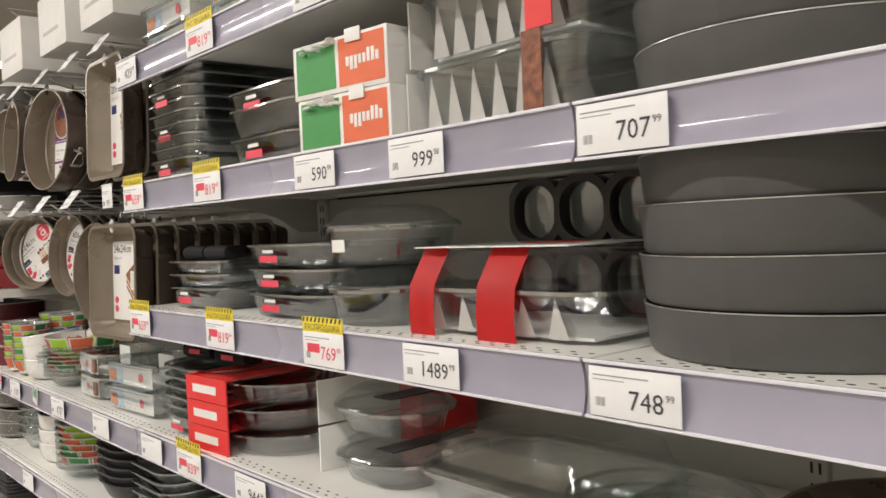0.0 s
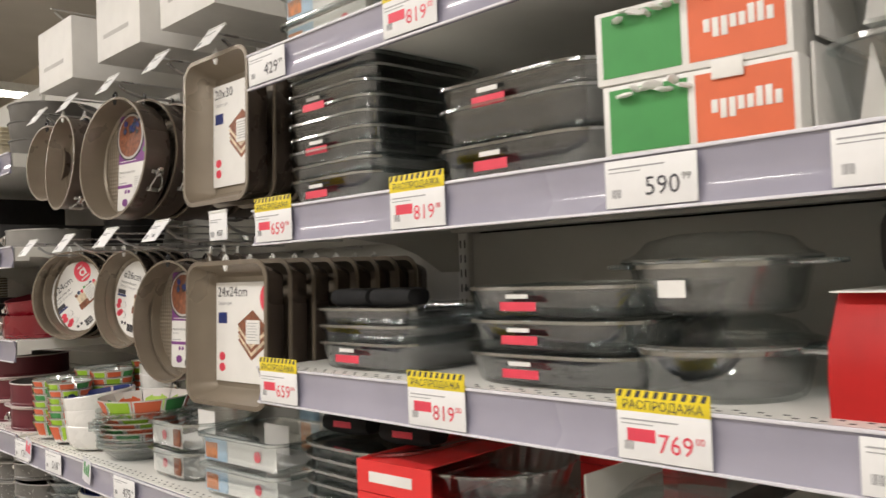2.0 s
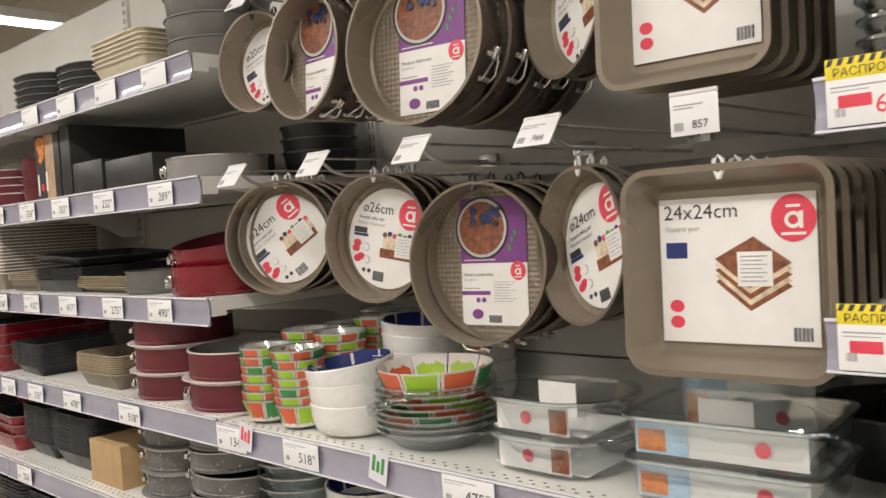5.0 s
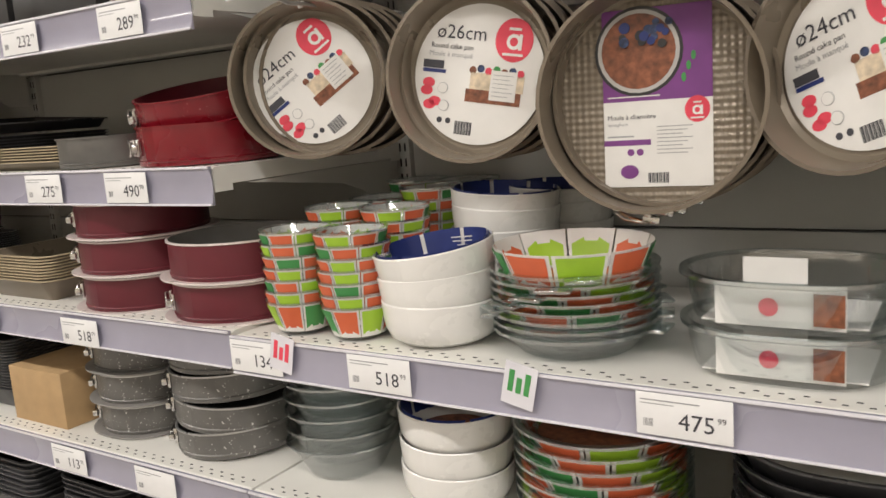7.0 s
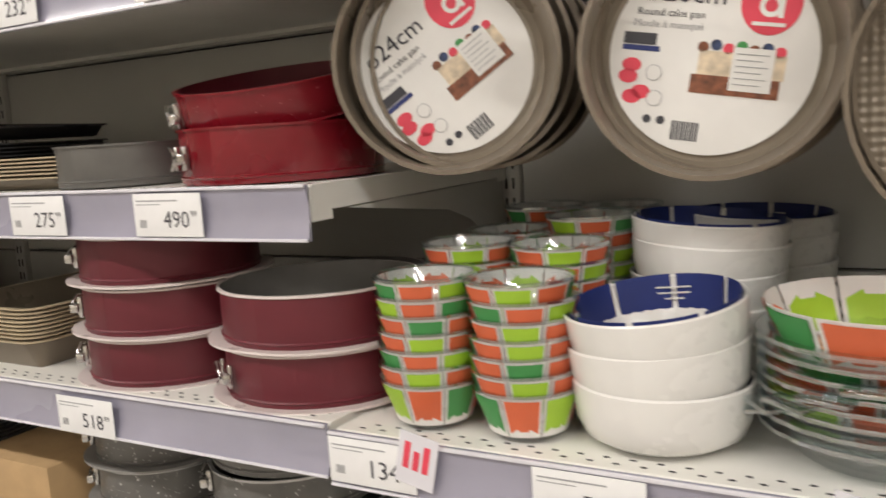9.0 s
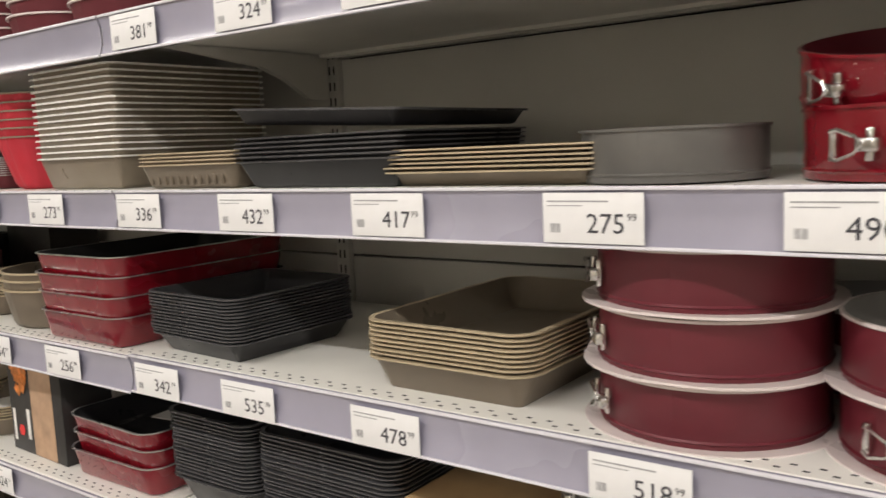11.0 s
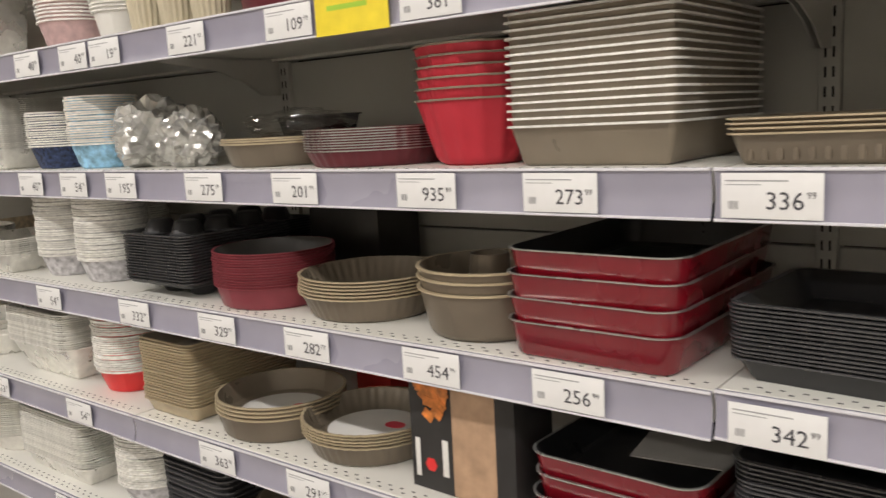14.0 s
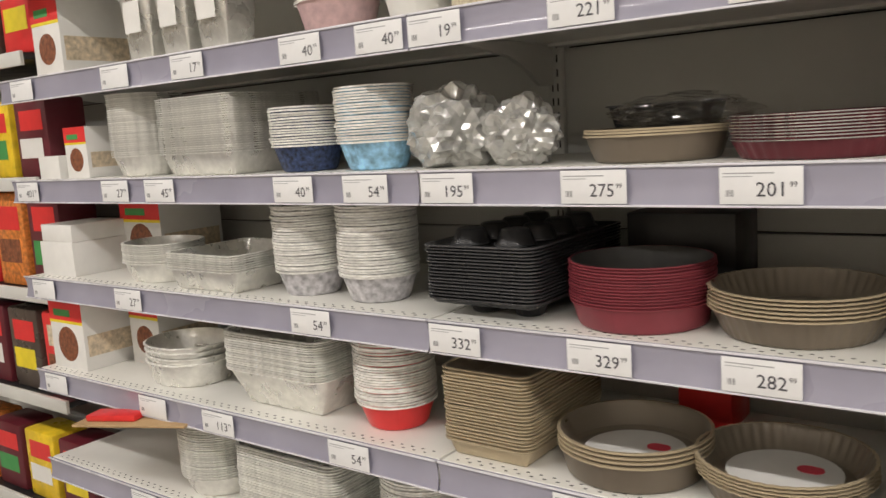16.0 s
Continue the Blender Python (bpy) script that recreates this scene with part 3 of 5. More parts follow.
# ==== bay with grey pans ====
for row, n in (("C", 4), ("B", 4)):
    stack("cake_pan", "large round dark grey cake pan in a stack on a shelf", "baking pan", "grey cake pans", 0.538, 0.19, TOP[row], n, 0.0505,
          ("grey_pan", "grey_rim", "grey_pan"), a=0.172, b=0.172, r=0.172, h=0.052, taper=0.006, rim=0.0005, n=10, rim_h=0.0012)
    stack("cake_pan", "large round dark grey cake pan in a stack on a shelf", "baking pan", "grey cake pans", 0.915, 0.19, TOP[row], n, 0.0505,
          ("grey_pan", "grey_rim", "grey_pan"), a=0.172, b=0.172, r=0.172, h=0.052, taper=0.006, rim=0.0005, n=10, rim_h=0.0012)
stack("pie_pan", "round brown pie pan in a stack", "baking pan", "brown pie pans", 0.66, 0.19, TOP["D"], 5, 0.017, ("taupe_dark", "taupe_dark", "taupe_dark"), a=0.15, b=0.15, r=0.15, h=0.03, taper=0.02, n=10)
stack("glass_plate", "pale oval glass dish", "dish", "glass dishes", 0.36, 0.17, TOP["D"], 2, 0.02, GL, a=0.11, b=0.10, r=0.10, h=0.05, taper=0.02, rim=0.008, n=9)

# ==== glassware bay ====
def grey_dish(x, y, z, a, b, r, h, label, logo=True):
    t = thing("glass_baking_dish", (x, y, z), label, "baking dish", "grey wrapped glass dishes")
    part("bowl", vessel(a, b, r, h, 0.012, 0.003, 0.006, rim_h=0.004), list(GD), t)
    # smoky fill added to darken the clear grey glass; the dishes hold no liner
    part("insert", loft([(ring(a - 0.014, b - 0.014, r, 7), 0.006), (ring(a - 0.005, b - 0.005, r, 7), h - 0.007)]), "glass_smoke", t, "added smoky fill that darkens the clear grey glass")
    if logo:
        patch(t, "printed_mark", "card_white", -0.035, 0.0, h * 0.66, h * 0.78, -b - 0.004)
        patch(t, "printed_mark", "red_ink", -0.045, 0.012, h * 0.30, h * 0.56, -b - 0.004)
    return t


for i in range(9):
    grey_dish(-0.70, 0.17 + 0.003 * (i % 2), TOP["B"] + i * 0.0232, 0.113, 0.13, 0.04, 0.044, "rectangular grey glass baking dish, in a tall stack", i in (0, 3, 6))
for i, dz in enumerate((0, 0.052, 0.082)):
    grey_dish(-0.325, 0.17, TOP["B"] + dz, 0.142, 0.13, 0.06, 0.05, "rounded grey glass baking dish, in a short stack", i != 1)
for i in range(3):
    grey_dish(-0.635, 0.15, TOP["C"] + i * 0.026, 0.115, 0.11, 0.04, 0.044, "rectangular grey glass baking dish", i == 0)
for i in range(3):
    grey_dish(-0.285, 0.17, TOP["C"] + i * 0.041, 0.155, 0.135, 0.09, 0.042, "oval grey glass baking dish, in a stack")
for x in (-0.70, -0.60):
    t = thing("fabric_roll", (x, 0.16, TOP["C"] + 0.098), "black fabric sleeve with red print lying on glass dishes", "sleeve", "black sleeves")
    part("sleeve", loft([(ring(0.012, 0.022, 0.012, 5), -0.045), (ring(0.014, 0.025, 0.012, 5), -0.03), (ring(0.014, 0.025, 0.012, 5), 0.03), (ring(0.012, 0.022, 0.012, 5), 0.045)]), "fabric", t)
    t.matrix_basis = pose(x, 0.10, TOP["C"] + 0.110, 0, 90, 0)


def appetite_box(x0, x1, z, turn):
    t, w, d = box_thing("gift_box", x0, x1, 0.018, 0.20, z, 0.079, "card_white", "white carton with green and orange front and a torn lid", "box", "green and orange cartons", turn)
    patch(t, "green_panel", "green", -w + 0.008, -0.006, 0.007, 0.074, -d)
    patch(t, "orange_panel", "orange", 0.002, w - 0.006, 0.007, 0.074, -d)
    bm = bmesh.new()
    for k in range(8):
        bm_box(0.018 + k * 0.0088, 0.0245 + k * 0.0088, -d - 0.0012, -d - 0.0006, 0.034 - (0.006 if k in (1, 2) else 0), 0.047 + (0.006 if k in (5, 6) else 0), 0.0004, bm)
    part("printed_mark", bm, "card_white", t)
    flap = bmesh.new()
    rnd = random.Random(int(z * 100))
    for k in range(7):
        bmesh.ops.create_icosphere(flap, subdivisions=1, radius=0.009, matrix=Matrix.LocRotScale((-w + 0.03 + k * 0.011, -d - 0.006 + rnd.uniform(-0.003, 0.003), 0.070 + rnd.uniform(-0.005, 0.004)), Euler((rnd.uniform(0, 3), 0, rnd.uniform(0, 3))), (1.5, 0.35, 0.6)))
    part("torn_flap", flap, "card_white", t, "torn white cardboard edge")
    part("torn_flap", bm_box(0.02, 0.052, -d - 0.004, -d - 0.0012, 0.066, 0.085, 0.001), "card_white", t)
    return t


appetite_box(-0.158, 0.046, TOP["B"], 5)
appetite_box(-0.165, 0.040, TOP["B"] + 0.0805, 6)


def sleeve_dish(x0, x1, y0, y1, z, h, lid, bands, teeth, label):
    """A clear dish in a cardboard sleeve with pointed tabs."""
    a, b = (x1 - x0) / 2, (y1 - y0) / 2
    t = thing("glass_casserole", ((x0 + x1) / 2, (y0 + y1) / 2, z), label, "baking dish", "boxed glass dishes")
    part("bowl", vessel(a, b, 0.05, h, 0.014, 0.004, 0.007, rim_h=0.005), list(GL), t)
    if lid:
        part("lid", loft([(ring(a + d, b + d, 0.05, 7), zz) for d, zz in ((0.008, h + 0.001), (0.004, h + 0.006), (-0.012, h + lid * 0.7), (-0.03, h + lid))]), "glass", t, "clear glass lid")
    if teeth:
        bm = bmesh.new()
        for k in range(teeth):
            u = -a + 0.03 + k * (2 * a - 0.06) / teeth
            for yy in (-b + 0.008,):
                vs = [bm.verts.new(p) for p in ((u, yy, 0.006), (u + 0.032, yy, 0.006), (u + 0.016, yy - 0.005, h - 0.008))]
                bm.faces.new(vs)
        r = bmesh.ops.solidify(bm, geom=bm.faces[:], thickness=0.001)
        part("card_teeth", bm, "card_white", t, "white pointed cardboard tabs")
        part("card_base", bm_box(-a + 0.025, a - 0.025, -b + 0.02, b - 0.02, 0.005, 0.009), "card_white", t)
    for u0, u1 in bands:
        top = h + (lid or 0) + 0.006
        bm = bmesh.new()
        path = [(-b - 0.012, 0.0), (-b - 0.014, h * 0.5), (-b - 0.010, h + 0.004), (-b + 0.02, top)]
        rows = [[bm.verts.new((u, yy, zz)) for u in (u0, u1)] for yy, zz in path]
        for p, q in zip(rows, rows[1:]):
            bm.faces.new((p[0], p[1], q[1], q[0]))
        bmesh.ops.solidify(bm, geom=bm.faces[:], thickness=0.0012)
        part("red_band", bm, "card_red", t, "red cardboard band")
    return t


d1 = sleeve_dish(0.062, 0.362, 0.05, 0.30, TOP["B"], 0.088, 0, [], 6, "clear glass baking dish on white pointed card with a food picture")
part("picture_card", bm_box(0.07, 0.10, -0.135, -0.133, 0.004, 0.10), "food_brown", d1)
part("end_card", bm_box(-0.158, -0.155, -0.12, 0.05, 0.0, 0.092), "card_white", d1)
d2 = sleeve_dish(0.068, 0.362, 0.06, 0.30, TOP["B"] + 0.098, 0.085, 0, [], 6, "clear glass baking dish on white pointed card, the upper one")
part("end_card", bm_box(-0.158, -0.155, -0.12, 0.05, 0.0, 0.09), "card_white", d2)
part("picture_card", bm_box(0.07, 0.11, -0.135, -0.133, 0.004, 0.10), "card_red", d2)
d3 = sleeve_dish(0.052, 0.372, 0.05, 0.28, TOP["C"], 0.062, 0.045, [(-0.15, -0.10), (-0.02, 0.045)], 5, "covered glass casserole in a red and white card sleeve")
part("top_card", bm_box(-0.15, 0.12, -0.115, 0.06, 0.113, 0.1145), "card_white", d3, "white card top with red print")
part("top_print", loft([(ring(0.05, 0.03, 0.03, 6), 0.1147), (ring(0.05, 0.03, 0.03, 6), 0.1155)]), "card_red", d3)

# round casseroles with lids
for i, dz in enumerate((0, 0.09)):
    t = thing("round_casserole", (-0.085, 0.125, TOP["C"] + dz), "round clear glass casserole with glass lid, stacked in a pair", "casserole", "round glass casseroles")
    part("bowl", vessel(0.098, 0.098, 0.098, 0.055, 0.012, 0.004, 0.006, n=9, rim_h=0.005), list(GL), t)
    part("lid", loft([(ring(0.098 + d, 0.098 + d, 0.11, 9), zz) for d, zz in ((0.008, 0.056), (0.008, 0.061), (-0.006, 0.066), (-0.02, 0.080), (-0.05, 0.087), (-0.056, 0.087))]), "glass", t, "domed clear glass lid")
    # glossy band added round the rim to make its bright highlight
    part("rim_band", loft([(ring(0.106, 0.106, 0.106, 9), 0.0555), (ring(0.108, 0.108, 0.108, 9), 0.058), (ring(0.106, 0.106, 0.106, 9), 0.0605)], None, False, False), "glass_edge", t)
    for s in (-1, 1):
        part("handle", bm_box(s * 0.112 - 0.018, s * 0.112 + 0.018, -0.03, 0.03, 0.050, 0.056, 0.003), "glass_edge", t)
    if i:
        patch(t, "sticker", "card_white", -0.02, 0.012, 0.02, 0.038, -0.096)

# dishes behind, banded in black
for i, x in enumerate((0.06, 0.15, 0.24)):
    for k in range(2):
        t = thing("banded_dish", (x, 0.36 + 0.01 * k, TOP["C"] + 0.105 * k), "glass dish with a curved black paper band at the back", "dish", "black banded dishes", 12)
        part("bowl", vessel(0.043, 0.08, 0.03, 0.10, 0.006, 0.003, 0.003), list(GL), t)
        o = [ring(0.044 + d, 0.05 + d, 0.035, 7) for d in (0.0, 0.0, -0.009, -0.009, 0.0)]
        band = upright_bm(loft(list(zip(o, (0.03, 0.0, 0.0, 0.03, 0.03))), None, False, False))
        bmesh.ops.translate(band, vec=(0, -0.075, 0.052), verts=band.verts)
        part("band", band, "black_card", t, "black paper band")

# lower shelf of this bay
def fluted_carton(x, y, z):
    t = thing("boxed_flan_dish", (x, y, z), "fluted glass flan dish in a red card sleeve, stacked", "baking dish", "red sleeved dishes", 4)
    part("dish", vessel(0.115, 0.115, 0.115, 0.038, 0.012, 0.003, 0.003, flutes=30, depth=0.035), list(GL), t, "fluted clear glass dish")
    part("sleeve_front", bm_box(-0.15, -0.005, -0.132, -0.129, 0.0, 0.045), "card_red", t, "red card sleeve")
    part("sleeve_side", bm_box(-0.151, -0.148, -0.129, 0.10, 0.0, 0.045), "card_red", t)
    part("sleeve_top", bm_box(-0.148, -0.03, -0.128, 0.10, 0.0385, 0.040), "card_red", t)
    patch(t, "printed_mark", "card_white", -0.125, -0.04, 0.015, 0.030, -0.132)
    return t


for i in range(3):
    fluted_carton(-0.46, 0.15, TOP["D"] + i * 0.0465)
for i in range(3):
    box_thing("red_carton", -0.43, -0.26, 0.31, 0.45, TOP["D"] + i * 0.05, 0.049, "card_red", "red dish carton at the back of the shelf", "box", "red cartons")
for i in range(6):
    grey_dish(-0.68, 0.17, TOP["D"] + i * 0.02, 0.125, 0.14, 0.08, 0.04, "oval grey glass dish in a stack", i == 0)
for x in (-0.75, -0.60):
    t = thing("fabric_roll", (x, 0.13, TOP["D"] + 0.16), "black fabric sleeve with red print lying on glass dishes", "sleeve", "black sleeves")
    part("sleeve", loft([(ring(0.014, 0.024, 0.012, 5), -0.05), (ring(0.017, 0.027, 0.012, 5), -0.03), (ring(0.017, 0.027, 0.012, 5), 0.03), (ring(0.014, 0.024, 0.012, 5), 0.05)]), "fabric", t)
    t.matrix_basis = pose(x, 0.12, TOP["D"] + 0.158, 0, 90, 8)
    patch(t, "printed_mark", "red_ink", -0.005, 0.005, -0.02, 0.02, -0.0275)
for i in range(2):
    t = thing("oval_casserole", (-0.13, 0.15, TOP["D"] + i * 0.078), "small oval glass casserole with lid on white card", "casserole", "small glass casseroles")
    part("bowl", vessel(0.095, 0.075, 0.07, 0.042, 0.012, 0.004, 0.008, n=8, rim_h=0.005), list(GL), t)
    part("lid", loft([(ring(0.095 + d, 0.075 + d, 0.075, 8), zz) for d, zz in ((0.009, 0.043), (0.006, 0.048), (-0.01, 0.062), (-0.03, 0.070), (-0.035, 0.066))]), "glass", t, "clear glass lid")
    part("card", bm_box(-0.12, -0.116, -0.07, 0.10, 0.0, 0.074, 0.001), "card_white", t, "white card end")
    part("band", bm_box(0.06, 0.10, -0.084, 0.08, 0.071, 0.073), "black_card", t, "black card band")
t = thing("rectangular_casserole", (0.165, 0.19, TOP["D"]), "large rectangular glass casserole with handled lid", "casserole")
part("bowl", vessel(0.155, 0.115, 0.05, 0.06, 0.014, 0.004, 0.009, rim_h=0.006), list(GL), t)
part("lid", loft([(ring(0.155 + d, 0.115 + d, 0.05, 7), zz) for d, zz in ((0.010, 0.061), (0.008, 0.068), (-0.006, 0.075), (-0.014, 0.105), (-0.035, 0.114), (-0.05, 0.114))]), "glass", t, "deep clear glass lid")
for s in (-1, 1):
    part("handle", bm_box(s * 0.175 - 0.016, s * 0.175 + 0.016, -0.04, 0.04, 0.052, 0.066, 0.004), "glass_edge", t)
# top shelf of glass trays with labels
def labelled_tray(x, y, z, a=0.12, b=0.10, h=0.052, round_it=False, n=7, turn=0):
    t = thing("glass_dish", (x, y, z), "clear glass baking dish with white and blue printed card inside", "baking dish", "labelled glass dishes", turn)
    r = min(a, b) if round_it else 0.03
    part("bowl", vessel(a, b, r, h, 0.010, 0.004, 0.006, n=n, rim_h=0.005), list(GL), t)
    w = a * (0.86 if not round_it else 0.55)
    part("card", bm_box(-w, w, -b + 0.012 if not round_it else -b + 0.016, -b + 0.013 if not round_it else -b + 0.017, 0.007, h - 0.004), "card_white", t, "white printed card")
    part("card_floor", bm_box(-a + 0.035, a - 0.035, -b + 0.03, b - 0.04, 0.006, 0.008), "card_white", t)
    part("folded_card", bm_box(-a * 0.5, a * 0.1, b * 0.2, b * 0.2 + 0.002, 0.008, h + 0.004), "card_white", t)
    if not round_it:
        patch(t, "picture", "blue_card", -a + 0.018, -a + 0.09, 0.008, h - 0.008, -b + 0.011, "blue food picture")
        patch(t, "picture", "food_orange", -a + 0.022, -a + 0.06, 0.012, h * 0.7, -b + 0.010)
        part("red_dot", disc(0.010, -b + 0.010, a * 0.45, h * 0.5), "red_ink", t)
    else:
        part("red_dot", disc(0.010, -b + 0.0145, -0.01, h * 0.5), "red_ink", t)
        patch(t, "picture", "food_brown", 0.035, 0.065, 0.012, h * 0.8, -b + 0.012)
    return t


for i in range(2):
    labelled_tray(-0.70, 0.14, TOP["A"] + i * 0.054)
    labelled_tray(-0.40, 0.16, TOP["A"] + i * 0.05, 0.13, 0.11)
for i in range(4):
    stack("cake_pan", "round dark pan on the top shelf", "baking pan", "top shelf pans", -0.05 + i * 0.36, 0.2, TOP["A"], 3, 0.05, ("grey_pan", "grey_rim", "grey_pan"), a=0.15, b=0.15, r=0.15, h=0.052, taper=0.006, rim=0.001, n=9)

# ==== hook bay ====
def hook(x, z, length=0.40, tagged_end=True, price="", lean=-38):
    t = thing("display_hook", (x, BACK, z), "zinc wire display hook with a hanging price flag", "hook", "display hooks")
    part("prong", tube([(0, -0.01, 0), (0, -length + 0.03, 0.0), (0, -length, 0.008), (0, -length - 0.02, 0.022)], 0.0032), "wire", t)
    part("guide_wire", tube([(0.0, -0.01, 0.03), (0, -length - 0.03, 0.03)], 0.0022), "wire", t)
    part("hook_plate", bm_box(-0.025, 0.025, -0.012, 0.0, -0.02, 0.045, 0.002), "wire", t)
    if tagged_end:
        flag = part("flag", bm_box(-0.031, 0.031, -0.001, 0.001, -0.046, 0.004, 0.0005), "paper", t, "white price flag")
        flag.matrix_basis = pose(0, -length - 0.033, 0.036, lean, 0, 0)
        patch(flag, "print", "ink_grey", -0.026, -0.014, -0.040, -0.030, -0.001)
        patch(flag, "print", "ink_grey", -0.026, 0.012, -0.010, -0.0085, -0.001)
        patch(flag, "print", "ink_grey", -0.026, 0.000, -0.014, -0.0125, -0.001)
        part("flag_holder", bm_box(-0.031, 0.031, -0.0025, 0.0025, 0.003, 0.008, 0.001), "clip", flag, "clear plastic holder")
        if price:
            writing(price, 0.014, "ink", flag, 0.008, -0.0022, -0.034, name="price")
    return t


def crossbar(z):
    t = thing("crossbar", ((BAYS[2] + BAYS[1]) / 2, BACK - 0.03, z), "grey steel crossbar carrying display hooks", "crossbar", "crossbars")
    part("bar", bm_box(-0.60, 0.60, -0.012, 0.012, -0.015, 0.015, 0.003), "panel", t)
    return t


def hanger(parent, top, y, material="clip"):
    """Plastic loop from which a pan hangs."""
    return part("hanger", tube([(0, y, top - 0.012), (-0.006, y, top + 0.002), (-0.005, y, top + 0.011), (0, y, top + 0.015), (0.005, y, top + 0.011), (0.006, y, top + 0.002), (0.0, y, top - 0.012)], 0.003, 5), material, parent, "plastic hanging loop")


def red_mark(card, x, z, r, y):
    """Red disc with a plain white ring, stem and bar."""
    m = part("red_mark", disc(r, y, x, z, 28, None, 0.92), "red_ink", card, "red printed mark")
    bm = bmesh.new()
    n = 18
    rows = [[bm.verts.new((x + k * r * math.cos(2 * math.pi * q / n), y - 0.0012, z - 0.08 * r + k * r * math.sin(2 * math.pi * q / n))) for q in range(n)] for k in (0.20, 0.36)]
    for q in range(n):
        bm.faces.new((rows[0][q], rows[0][(q + 1) % n], rows[1][(q + 1) % n], rows[1][q]))
    part("mark_ring", bm, "card_white", m)
    patch(m, "mark_stem", "card_white", x + 0.24 * r, x + 0.40 * r, z - 0.44 * r, z + 0.28 * r, y - 0.0008)
    patch(m, "mark_bar", "card_white", x - 0.28 * r, x + 0.30 * r, z + 0.44 * r, z + 0.56 * r, y - 0.0008)
    patch(m, "mark_line", "card_white", x - 0.5 * r, x + 0.5 * r, z - 0.72 * r, z - 0.60 * r, y - 0.0008)


def barcode(card, x, z, w, h, y):
    bars = bmesh.new()
    u = 0.0
    k = 0
    while u < w:
        d = (0.0007, 0.0014, 0.0009, 0.0018)[(k * 7) % 4]
        bm_box(x + u, x + u + d, y - 0.0006, y, z, z + h, 0, bars)
        u += d + (0.0008, 0.0013)[k % 2]
        k += 1
    tagged(part("barcode", bars, "ink", card), "", "", "", "stuff")


def cake_slice(card, x, z, s, y):
    """Printed layer cake: brown base, cream body, berries along the top and a recipe note."""
    patch(card, "cake_base", "food_brown", x - 0.030 * s, x + 0.034 * s, z - 0.020 * s, z - 0.006 * s, y)
    patch(card, "cake_cream", "food_cream", x - 0.026 * s, x + 0.036 * s, z - 0.006 * s, z + 0.012 * s, y)
    for k in range(7):
        part("berry_print", disc(0.0042 * s, y, x - 0.024 * s + 0.0092 * k * s, z + (0.0145 + 0.0022 * (k % 2)) * s, 10), ("food_brown", "green", "red_ink", "navy_print")[(k * 3) % 4], card)
    patch(card, "recipe_note", "card_white", x - 0.002 * s, x + 0.028 * s, z - 0.016 * s, z + 0.016 * s, y - 0.0008)
    for k in range(6):
        patch(card, "note_line", "ink_grey", x + 0.001 * s, x + (0.024 - 0.004 * (k % 2)) * s, z + (0.011 - 0.0045 * k) * s, z + (0.0116 - 0.0045 * k) * s, y - 0.0015)


def circle_label(t, r, y, size_text, spin):
    card = part("label_card", disc(r, 0, 0, 0, 48), "card_white", t, "round white label with red mark and cake picture")
    card.matrix_basis = Matrix.Translation((0, y, 0)) @ Matrix.Rotation(radians(-spin), 4, "Y")
    k = r / 0.095
    y = -0.0008
    red_mark(card, 0.046 * k, 0.050 * k, 0.029 * k, y)
    writing(size_text, 0.027 * k, "ink", card, -0.030 * k, y - 0.0008, 0.054 * k, name="size")
    writing("Round cake pan", 0.0098 * k, "ink", card, -0.074 * k, y - 0.0008, 0.035 * k, align="LEFT", name="wording")
    writing("Moule à manqué", 0.0098 * k, "ink_grey", card, -0.076 * k, y - 0.0008, 0.024 * k, align="LEFT", name="wording")
    patch(card, "dark_mark", "ink", -0.083 * k, -0.052 * k, 0.004 * k, 0.015 * k, y)
    patch(card, "blue_mark", "navy", -0.083 * k, -0.048 * k, -0.002 * k, 0.003 * k, y)
    for u, v, m in ((-0.072, -0.016, "red_ink"), (-0.074, -0.027, "red_ink"), (-0.068, -0.046, "red_ink"), (-0.060, -0.041, "red_ink")):
        part("pan_icon", disc(0.0068 * k, y, u * k, v * k, 16, None, 1.35), m, card)
    for u, v in ((-0.050, -0.022), (-0.046, -0.046)):
        part("outline_icon", disc(0.0078 * k, y, u * k, v * k, 16), "ink_grey", card)
        part("outline_icon", disc(0.0071 * k, y - 0.0007, u * k, v * k, 16), "card_white", card)
    cake_slice(card, 0.022 * k, -0.012 * k, 1.25 * k, y)
    for u in (-0.050, -0.037):
        part("recycling_icon", disc(0.0042 * k, y, u * k, -0.066 * k, 8), "ink", card)
    barcode(card, -0.026 * k, -0.083 * k, 0.026 * k, 0.018 * k, y)


